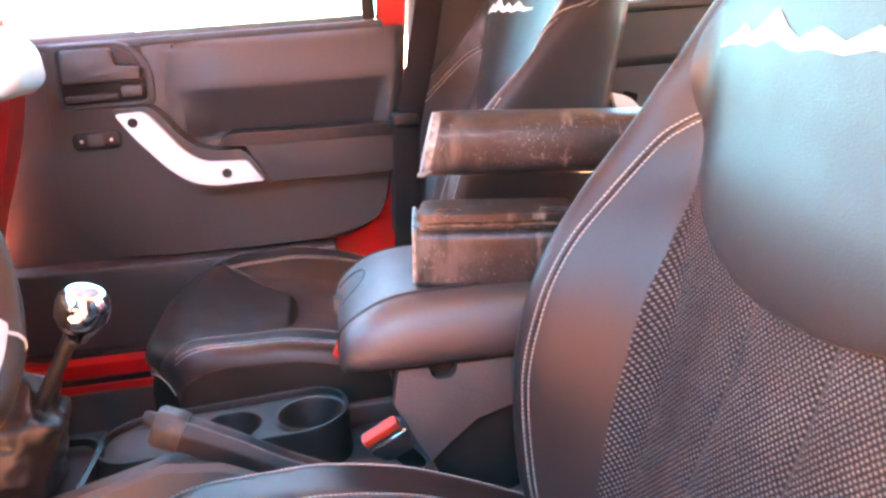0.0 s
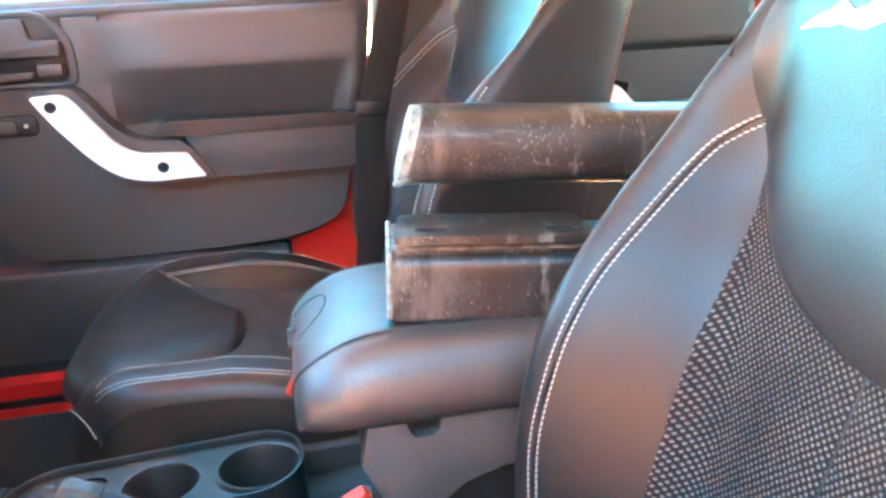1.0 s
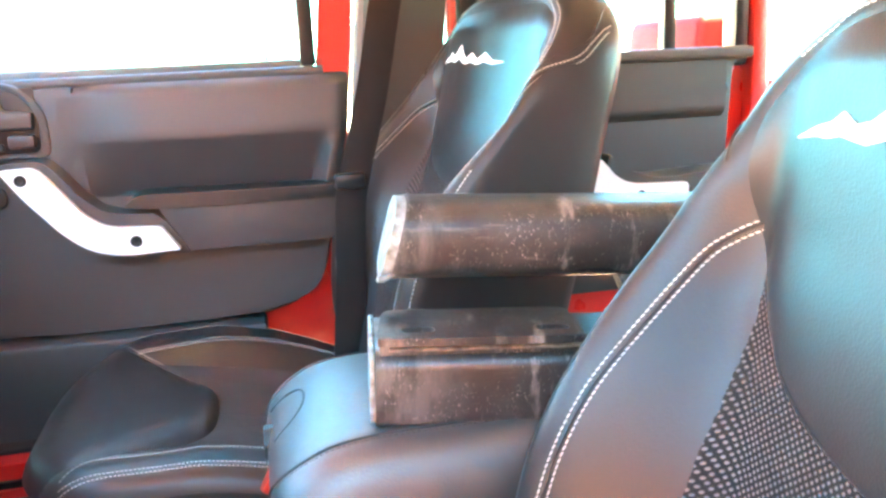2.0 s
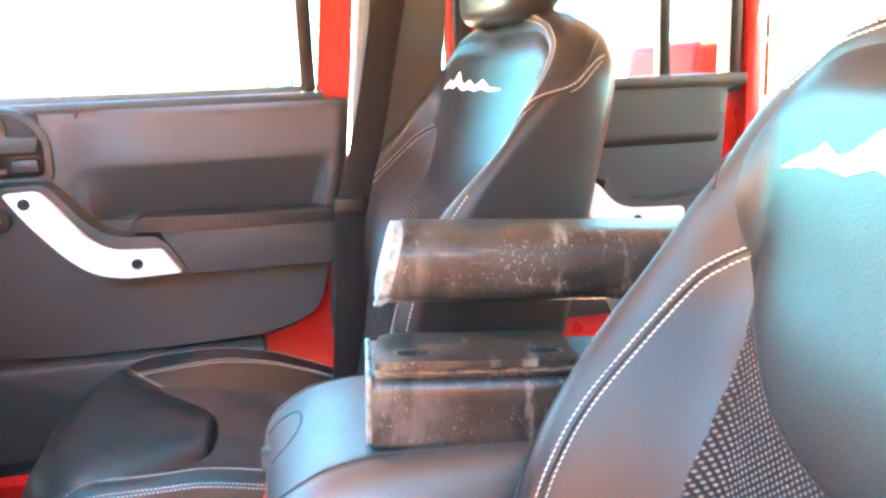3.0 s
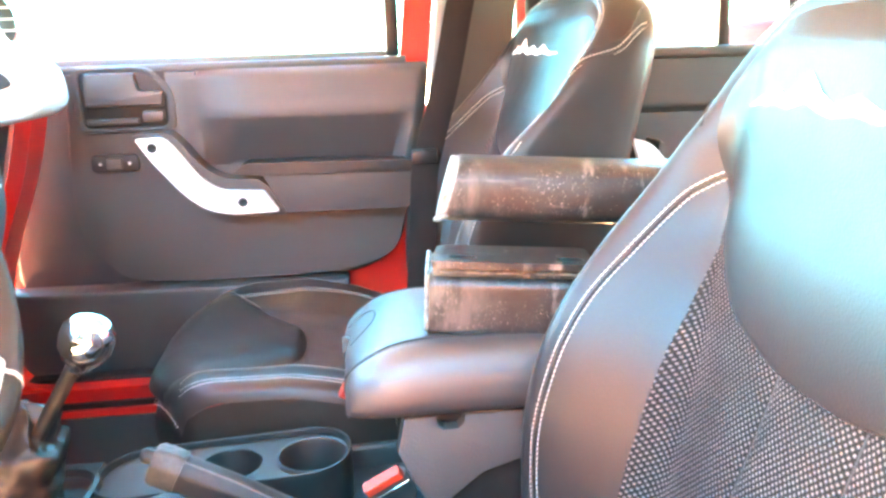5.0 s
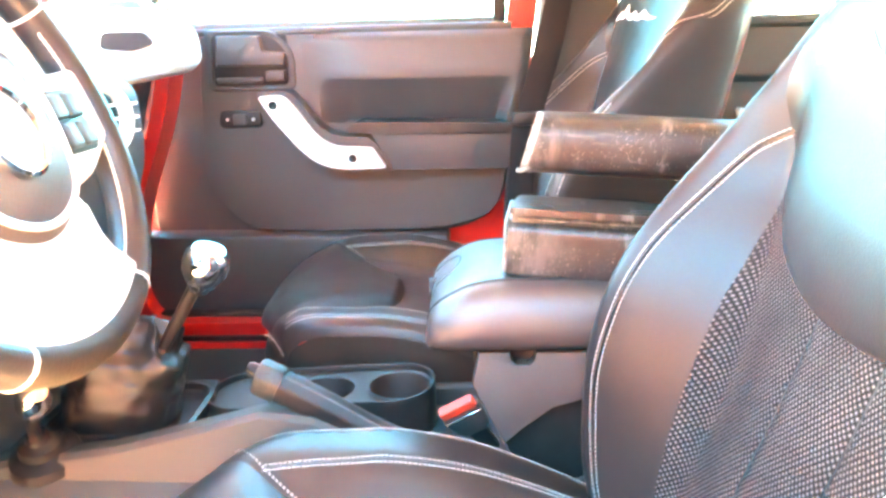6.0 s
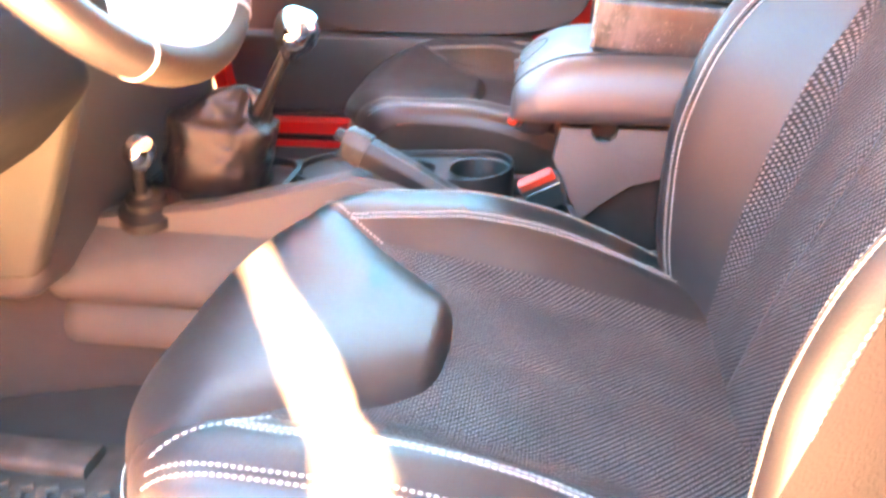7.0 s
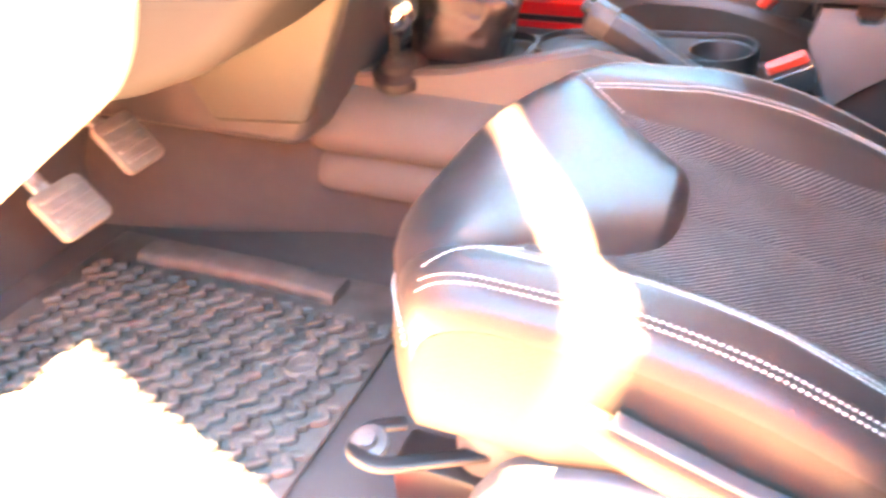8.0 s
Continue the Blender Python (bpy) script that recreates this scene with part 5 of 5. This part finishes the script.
# ---- instrument panel and steering wheel ----
def make_dash():
    d = thing("dashboard", "black instrument panel with silver vent rings and a passenger grab bar", "dashboard", (-0.7, CY, 1.0))
    prof = [(-0.93, 1.27), (-0.80, 1.335), (-0.66, 1.34), (-0.60, 1.31), (-0.575, 1.22), (-0.59, 1.10), (-0.66, 1.0), (-0.74, 0.95), (-0.95, 0.95)]
    part("panel", prism(rounded_poly(prof, 0.025), "y", 0.24, 1.60, 0.02, 3), PLASTIC, d)
    # passenger side shelf and grab bar
    bar = rounded_poly([(-0.68, 1.29), (-0.555, 1.290), (-0.437, 1.312), (-0.416, 1.332), (-0.420, 1.385), (-0.46, 1.425), (-0.68, 1.44)], 0.022)
    shelf = part("grab_bar", prism(bar, "y", 1.42, 1.57, 0.018, 4), SILVER, d, "pale satin grab bar with a dark slot")
    part("grab_slot", prism(rounded_poly([(-0.552, 1.358), (-0.490, 1.354), (-0.452, 1.366), (-0.468, 1.388), (-0.545, 1.388)], 0.012), "y", 1.414, 1.4225, 0.0), PLASTIC_GLOSS, shelf)
    # round vent at the passenger end
    for at, ax in (((-0.392, 1.05, 1.270), (0.97, -0.22, 0.05)), ((-0.485, 1.50, 1.47), (0.97, -0.22, 0.05))):
        vent = part("vent_ring", lathe([(0.037, 0.0), (0.047, 0.0), (0.049, 0.010), (0.045, 0.018), (0.039, 0.016), (0.037, 0.0)], at, ax, 32, caps=False), SILVER, d, "silver round vent ring")
        part("vent_core", lathe([(0, -0.012), (0.038, -0.012), (0.038, -0.002), (0, -0.002)], at, ax, 28), PLASTIC_GLOSS, vent)
        for k in (-0.018, 0.0, 0.018):
            part("vent_slat", sweep([Vector(at) + Vector((-0.004, -0.02, k)), Vector(at) + Vector((0.046, 0.012, k + 0.002))], rounded(0.006, 0.003, 0.001, 2)), SILVER, vent)
    part("side_closing", plate([(-0.520, 1.45), (-0.524, 1.38), (-0.540, 1.295), (-0.568, 1.195), (-0.625, 1.05), (-0.652, 0.93), (-0.652, 0.62), (-0.95, 0.62), (-0.95, 1.45)], "y", 1.600, 1.620, 0.004), PLASTIC, d, "dark closing panel beside the door")
    # centre stack and its side wing towards the tunnel
    part("centre_console_tower", prism(rounded_poly([(-0.95, 0.80), (-0.95, 1.34), (-0.50, 1.34), (-0.41, 1.31), (-0.405, 1.20), (-0.47, 1.0), (-0.49, 0.88), (-0.52, 0.80)], 0.03), "y", 0.712, 1.23, 0.02, 3), PLASTIC, d)
    part("stack_wing", prism(rounded_poly([(-0.668, 0.90), (-0.634, 0.844), (-0.486, 0.858), (-0.440, 0.963), (-0.385, 1.09), (-0.42, 1.16), (-0.58, 1.16)], 0.012), "y", 0.675, 0.712, 0.010, 3), KHAKI, d, "dusty khaki knee panel beside the tunnel")
    part("knee_panel", prism(rounded_poly([(-0.72, 0.93), (-0.56, 0.967), (-0.47, 1.0), (-0.41, 1.037), (-0.345, 1.10), (-0.37, 1.17), (-0.75, 1.17)], 0.02), "y", 0.455, 0.672, 0.030, 4), KNEE, d, "dark lower knee panel")
    part("end_panel", prism(rounded_poly([(-0.60, 0.90), (-0.396, 1.029), (-0.257, 1.127), (-0.240, 1.150), (-0.228, 1.181), (-0.238, 1.21), (-0.90, 1.21), (-0.90, 0.90)], 0.012), "y", 0.163, 0.171, 0.002, 2), TAUPE, d, "pale end panel beside the door opening")
    part("cluster_hood", prism(rounded_poly([(-0.80, 1.33), (-0.62, 1.46), (-0.55, 1.45), (-0.57, 1.31)], 0.03), "y", 0.32, 0.72, 0.02, 3), PLASTIC, d)
    return d


make_dash()


def make_wheel():
    w = thing("steering_wheel", "leather-wrapped steering wheel with silver spokes and dark airbag cover", "steering wheel", (-0.248, SEAT_Y, 1.321))
    th = radians(23.4)
    m = Matrix.Translation((-0.248, SEAT_Y, 1.321)) @ Matrix(((0, math.sin(-th), math.cos(th), 0), (1, 0, 0, 0), (0, math.cos(th), math.sin(th), 0), (0, 0, 0, 1)))
    # local frame: x across to the passenger, y up in the wheel's plane, z towards the driver
    def put(bm):
        return turned(bm, m)
    R = 0.183
    def rim(a0, a1, n, r=0.0155):
        pts = [Vector((R * math.sin(a), R * math.cos(a), 0)) for a in [radians(a0 + (a1 - a0) * i / n) for i in range(n + 1)]]
        rings = []
        for p in pts:
            o = p.normalized()
            rings.append([p + o * (r * 0.95 * math.cos(b)) + Vector((0, 0, r * 1.15 * math.sin(b))) for b in [2 * math.pi * k / 14 for k in range(14)]])
        return loft(rings)
    for a0, a1 in ((-64, 64), (64, 152), (208, 296)):
        part("rim_leather", put(rim(a0 + 0.5, a1 - 0.5, 40)), LEATHER, w, "smooth leather rim")
    part("rim_lower", put(rim(152, 208, 24, 0.0158)), LEATHER_SIDE, w)
    for a in (64, 152, 208, 296):
        part("rim_seam", put(rim(a - 0.5, a + 0.5, 2, 0.0164)), THREAD, w, "pale seam round the rim")
    # cross stitching on the inner side of the rim
    for a0, a1 in ((70, 148), (212, 290)):
        line = [Vector(((R - 0.0145) * math.sin(a), (R - 0.0145) * math.cos(a), 0.006)) for a in [radians(a0 + (a1 - a0) * i / 60) for i in range(61)]]
        part("rim_stitching", put(stitches(line, lambda p: Vector((-p.x, -p.y, 0.08)).normalized(), 0.006, 0.0065, 0.0007)), THREAD, w)
    # airbag cover and badge ring
    hub = rounded_poly([(-0.078, 0.050), (0.078, 0.050), (0.090, -0.012), (0.070, -0.085), (0.0, -0.112), (-0.070, -0.085), (-0.090, -0.012)], 0.035, 6)
    cover = part("airbag_cover", put(loft([[(a * f, b * f, z) for a, b in hub] for f, z in ((1.0, -0.045), (1.0, 0.002), (0.96, 0.014), (0.86, 0.022), (0.5, 0.028), (0.1, 0.029))])), PLASTIC_UP, w, "dark moulded airbag cover")
    part("cover_trim", put(sweep([(a * 0.87, b * 0.87, 0.0222) for a, b in hub], circle(0.0028, 8), closed=True)), SILVER, cover, "satin silver surround")
    part("badge_ring", put(lathe([(0.030, 0), (0.036, 0), (0.036, 0.004), (0.033, 0.006), (0.030, 0.004)], (0, -0.022, 0.028), n=32, caps=False)), CHROME, cover, "chrome badge ring")
    part("badge_plate", put(lathe([(0, 0), (0.031, 0), (0.031, 0.003), (0, 0.004)], (0, -0.022, 0.027), n=28)), SILVER, cover, "plain silver badge")
    # spokes
    for sg in (1, -1):
        sp = rounded_poly([(sg * 0.070, 0.030), (sg * 0.120, 0.022), (sg * 0.180, 0.026), (sg * 0.182, -0.034), (sg * 0.120, -0.066), (sg * 0.080, -0.074)], 0.012)
        sp = sp if sg > 0 else sp[::-1]
        spoke = part("side_spoke", put(prism(sp, "z", -0.014, 0.010, 0.005, 3)), SILVER, w, "silver side spoke with switches")
        part("switch_field", put(prism([(sg * 0.118 + a, -0.020 + b) for a, b in rounded(0.056, 0.056, 0.008, 3)], "z", 0.009, 0.0115, 0.001)), PLASTIC_GLOSS, spoke)
        for bx, by in ((0.105, -0.007), (0.131, -0.007), (0.105, -0.033), (0.131, -0.033)):
            part("switch", put(prism([(sg * bx + a, by + b) for a, b in rounded(0.022, 0.022, 0.004, 3)], "z", 0.0113, 0.016, 0.002)), PLASTIC_UP, spoke)
    low = rounded_poly([(-0.070, -0.075), (0.070, -0.075), (0.066, -0.120), (0.098, -0.158), (0.050, -0.180), (-0.050, -0.180), (-0.098, -0.158), (-0.066, -0.120)], 0.014)
    part("lower_spoke", put(plate(low, "z", 0.014, -0.008, 0.006, 3)), SILVER, w, "broad silver lower spoke")
    part("column", put(lathe([(0.045, -0.20), (0.055, -0.03), (0.05, 0.0)], (0, -0.005, 0), n=24)), PLASTIC, w)
    for sg, nm in ((1, "wiper_stalk"), (-1, "light_stalk")):
        part(nm, put(sweep([(sg * 0.04, 0.0, -0.05), (sg * 0.12, 0.02, -0.045), (sg * 0.165, 0.025, -0.035)], circle(0.008, 10))), PLASTIC_GLOSS, w)
    return w


make_wheel()


# ---- driver's footwell ----
def make_mat():
    mat = thing("floor_mat", "muddy black rubber floor mat with deep treads", "floor mat", (-0.55, 0.42, 0.632))
    part("mat_tray", box((-0.88, 0.225, 0.603), (-0.33, 0.69, 0.612), 0.004), RUBBER, mat)
    part("mat_edge", sweep(smooth_line([(-0.790, 0.640, 0.616), (-0.68, 0.645, 0.620), (-0.55, 0.646, 0.620), (-0.445, 0.644, 0.616)], 6), rounded(0.05, 0.026, 0.009, 3)), RUBBER, mat, "raised inner edge")
    for i in range(16):
        for j in range(9):
            x = -0.84 + 0.033 * i + (0.012 if j % 2 else 0)
            y = 0.262 + 0.040 * j
            if x > -0.345 or y > 0.605:
                continue
            ln = smooth_line([(x - 0.010, y - 0.017, 0.615), (x + 0.006, y - 0.006, 0.617), (x - 0.006, y + 0.006, 0.617), (x + 0.010, y + 0.017, 0.615)], 4)
            part("tread", sweep(ln, rounded(0.011, 0.012, 0.003, 2)), RUBBER, mat)
    part("mat_plug", lathe([(0, 0), (0.026, 0), (0.026, 0.010), (0.021, 0.013), (0.018, 0.009), (0, 0.010)], (-0.417, 0.487, 0.611), n=24), RUBBER, mat, "round mat fastener")
    return mat


make_mat()


def make_pedal(x, y, z, w, h, label):
    p = thing("pedal", label, "pedal", (x, y, z), group="pedals")
    m = pose(x, y, z, 0, 48, 0)
    part("pad", turned(prism(rounded(h, w, 0.012, 4), "z", -0.006, 0.008, 0.004), m), PEDAL, p)
    for k in (-0.3, -0.1, 0.1, 0.3):
        part("rib", turned(box((k * h - 0.003, -w * 0.4, 0.007), (k * h + 0.003, w * 0.4, 0.011), 0.001), m), PEDAL, p)
    part("arm", sweep(smooth_line([(x - 0.012, y, z - 0.004), (x - 0.07, y, z + 0.05), (x - 0.13, y, z + 0.18), (x - 0.16, y, z + 0.30)], 6), rounded(0.010, 0.024, 0.003, 2), up=(0, 1, 0)), STEEL_BARE, p)
    return p


make_pedal(-0.75, 0.500, 0.782, 0.085, 0.075, "grey rubber clutch pedal pad on a steel arm")
make_pedal(-0.76, 0.632, 0.815, 0.075, 0.085, "grey rubber brake pedal pad on a steel arm")


def make_height_lever():
    lv = thing("seat_lever", "long plastic seat adjusting lever along the cushion side", "lever", (0.05, 0.24, 0.86))
    line = smooth_line([(-0.008, 0.250, 0.888), (0.05, 0.244, 0.874), (0.12, 0.242, 0.853), (0.24, 0.246, 0.82)], 8)
    part("lever_bar", sweep(line, rounded_poly([(-0.011, -0.016), (0.011, -0.016), (0.011, 0.008), (0.006, 0.014), (-0.006, 0.014), (-0.011, 0.008)], 0.003, 3), scale=lambda t: 0.80 + 0.25 * min(1, t * 4)), LEATHER_SIDE, lv)
    part("lever_cap", sweep([p + Vector((0, 0, 0.0145)) for p in line[3:]], rounded(0.015, 0.005, 0.002, 3)), PLASTIC, lv, "grey cap along the lever's top")
    part("pivot", lathe([(0, 0), (0.026, 0), (0.026, 0.014), (0.020, 0.020), (0, 0.022)], (0.20, 0.262, 0.83), (0, -1, 0), 22), PLASTIC, lv, "round pivot cover")
    return lv


make_height_lever()


def make_slide_handle():
    h = thing("slide_handle", "grey metal loop handle and bolt at the seat rail", "handle", (-0.20, 0.26, 0.75))
    part("loop", sweep(smooth_line([(-0.12, 0.292, 0.745), (-0.17, 0.262, 0.747), (-0.205, 0.242, 0.750), (-0.236, 0.252, 0.748), (-0.235, 0.284, 0.744), (-0.21, 0.305, 0.740)], 8), rounded(0.016, 0.010, 0.004, 3)), PLASTIC_GLOSS, h)
    part("bolt", lathe([(0, 0), (0.018, 0), (0.018, 0.006), (0.009, 0.008), (0.009, 0.016), (0, 0.017)], (-0.225, 0.262, 0.748), (0, -0.3, 0.95), 18), PLASTIC_UP, h)
    h.location += Vector((0.016, 0.035, -0.006))
    return h


make_slide_handle()


# ---- seat belts ----
def make_belt(y, sg, tongue, label):
    b = thing("seat_belt", label, "seat belt", (0.30, y, 1.2), group="seat belts")
    if sg > 0:
        pts = [(0.385, y + 0.02, 1.84), (0.300, y, 1.53), (0.259, y - 0.008, 1.35), (0.224, y - 0.01, 1.225), (0.210, y - 0.01, 1.16), (0.202, y - 0.005, 1.03), (0.190, y, 0.90), (0.175, y, 0.72)]
    else:
        pts = [(0.345, 0.205, 1.84), (0.305, 0.212, 1.55), (0.275, 0.215, 1.33), (0.262, 0.216, 1.18), (0.246, 0.217, 1.10), (0.232, 0.218, 1.04), (0.220, 0.220, 0.98), (0.205, 0.222, 0.85), (0.20, 0.225, 0.66)]
    part("webbing", sweep(smooth_line(pts, 10), rounded(0.0016, 0.052, 0.0007, 2), up=(1, 0, 0)), WEBBING, b)
    if tongue:
        z = 1.186
        tg = part("tongue", sweep([(0.262 + a, 0.2145 + bb, z - 0.10 * a) for a, bb in rounded(0.070, 0.018, 0.008, 6)], rounded(0.008, 0.010, 0.003, 3), closed=True), TAN_PLASTIC, b, "tan plastic loop of the belt tongue")
        part("tongue_plate", prism([(0.264 + a, z + 0.016 + bb) for a, bb in rounded(0.068, 0.010, 0.004, 3)], "y", 0.208, 0.222, 0.002), SHAFT, tg, "steel tongue plate")
        part("sewn_fold", prism([(0.256 + a, 1.138 + bb) for a, bb in rounded(0.056, 0.030, 0.004, 3)], "y", 0.2115, 0.221, 0.001), WEBBING, b)
    else:
        part("guide", box((0.186, y - 0.026, 1.192), (0.236, y - 0.004, 1.218), 0.005), PLASTIC_GLOSS, b)
    return b


make_belt(1.59, 1, False, "grey seat belt hanging down the passenger's middle post")
make_belt(0.215, -1, True, "sunlit grey seat belt with its tongue hanging by the driver's post")


# ---- outside ----
GROUND = material("pale_concrete", (0.55, 0.43, 0.375), 0.85, bump=0.3, grain_size=0.02, stain=0.6, stain_size=1.2, dark=0.75)
CREAM = material("cream_render", (0.12, 0.088, 0.044), 0.8, bump=0.2, grain_size=0.02, stain=0.4, stain_size=0.8, dark=0.85)
WHITE_PAINT = material("white_car_paint", (0.80, 0.80, 0.79), 0.3, coat=0.8, stain=0.2, stain_size=0.5, dark=0.9)
DEEP_RED = material("deep_red_paint", (0.035, 0.0013, 0.0018), 0.5, spec=0.04, coat=0.0, stain=0.2, stain_size=0.5, dark=0.85)
BLUE_PAINT = material("blue_car_paint", (0.03, 0.08, 0.22), 0.3, coat=0.8, stain=0.2, stain_size=0.5, dark=0.9)
SILVER_BLUE = material("pale_blue_car_paint", (0.20, 0.26, 0.33), 0.3, coat=0.8, stain=0.2, stain_size=0.5, dark=0.9)
CAR_GLASS = material("dark_car_glass", (0.012, 0.016, 0.018), 0.06, stain=0.2, stain_size=0.4)

bm = bmesh.new()
bmesh.ops.create_grid(bm, x_segments=60, y_segments=60, size=600)
solo("ground", bm, GROUND, "pale sunlit concrete yard", "ground", kind="structure")


def make_car(at, turn, paint, label, pickup=False, size=1.0):
    car = thing("parked_car", label, "car", at, group="parked cars")
    m = pose(*at, 0, 0, turn) @ Matrix.Scale(size, 4)
    body = [(-2.2, 0.45), (-2.25, 0.75), (-2.1, 0.95), (-1.0, 1.02), (0.0, 1.05), (2.1, 1.05), (2.2, 0.8), (2.15, 0.45)]
    if pickup:
        body[4:7] = [(0.6, 1.08), (0.75, 1.33), (2.12, 1.33), (2.2, 0.8)]
    cabin = [(-1.0, 1.0), (-0.35, 1.62), (0.75 if pickup else 1.5, 1.66), (0.9 if pickup else 2.0, 1.02)]
    part("body", turned(prism(rounded_poly(body, 0.12), "y", -0.88, 0.88, 0.10, 4), m), paint, car)
    part("cabin", turned(prism(rounded_poly(cabin, 0.10), "y", -0.76, 0.76, 0.10, 4), m), paint, car)
    for sy in (-1, 1):
        for x0, x1 in ((-0.62, 0.05), (0.13, 0.70)) if pickup else ((-0.62, 0.05), (0.13, 0.85), (0.93, 1.6)):
            w = rounded_poly([(x0, 1.10), (x0 + 0.28 if x0 < -0.5 else x0, 1.50), (x1, 1.52), (x1, 1.10)], 0.05)
            part("side_window", turned(prism(w, "y", sy * 0.755, sy * 0.775, 0.004), m), CAR_GLASS, car)
        for x in (-1.4, 1.35):
            wheel = part("wheel", turned(lathe([(0.0, -0.1), (0.30, -0.1), (0.35, -0.06), (0.35, 0.06), (0.30, 0.1), (0.0, 0.1)], (x, sy * 0.80, 0.35), (0, 1, 0), 28), m), RUBBER, car)
            part("hub", turned(lathe([(0.0, 0.0), (0.21, 0.0), (0.20, 0.02), (0.06, 0.03), (0, 0.04)], (x, sy * 0.895, 0.35), (0, sy, 0), 20), m), SILVER, wheel)
        part("headlamp", turned(ball((-2.16, sy * 0.62, 0.80), 0.12, 0.6, 1, 0.7), m), CHROME, car)
    part("windscreen", turned(prism(rounded_poly([(-0.93, 1.06), (-0.90, 1.06), (-0.34, 1.60), (-0.39, 1.60)], 0.005), "y", -0.66, 0.66, 0.0), m), CAR_GLASS, car)
    part("bumper", turned(box((-2.32, -0.85, 0.40), (-2.15, 0.85, 0.58), 0.05), m), PLASTIC, car)
    return car


make_car((9.9, 13.0, 0), 180, DEEP_RED, "parked red pickup truck with a covered bed", True, 1.4)
make_car((1.1, 5.6, 0), 100, WHITE_PAINT, "parked white car in bright sun")
make_car((2.4, 9.4, 0), 8, WHITE_PAINT, "white car parked beyond the rear door")
make_car((6.4, 19.0, 0), 80, BLUE_PAINT, "far parked dark blue car")
make_car((-1.9, 6.4, 0), 95, SILVER_BLUE, "parked pale blue car seen through the front window")


# unseen walls added to block sky; their red-brown tints the seat's reflections
WALL_PAINT = material("red_brown_render", (0.29, 0.15, 0.115), 0.85, bump=0.3, grain_size=0.02, stain=0.5, stain_size=0.6, dark=0.8)
solo("yard_wall", box((-7.0, -1.95, 0.0), (6.0, -1.75, 2.3), 0.02), WALL_PAINT, "unseen red-brown wall added to block sky beside the vehicle", "wall", kind="structure")
solo("sky_block_front", box((-6.6, -1.74, 0.0), (-6.4, 3.0, 3.4), 0.02), WALL_PAINT, "unseen red-brown wall added to block low sky before the vehicle", "wall", kind="structure")


def make_building():
    b = thing("building", "cream rendered single-storey workshop building", "building", (9, 6, 0))
    part("wall", box((7.2, 0.5, 0), (15, 10.4, 4.2), 0.03), CREAM, b)
    part("roof", box((7.0, 0.2, 4.2), (15.3, 10.6, 4.45), 0.03), WHITE_PAINT, b)
    part("door", box((7.17, 2.0, 0), (7.21, 5.0, 3.0), 0.01), SILVER, b, "grey roller door")
    return b


make_building()
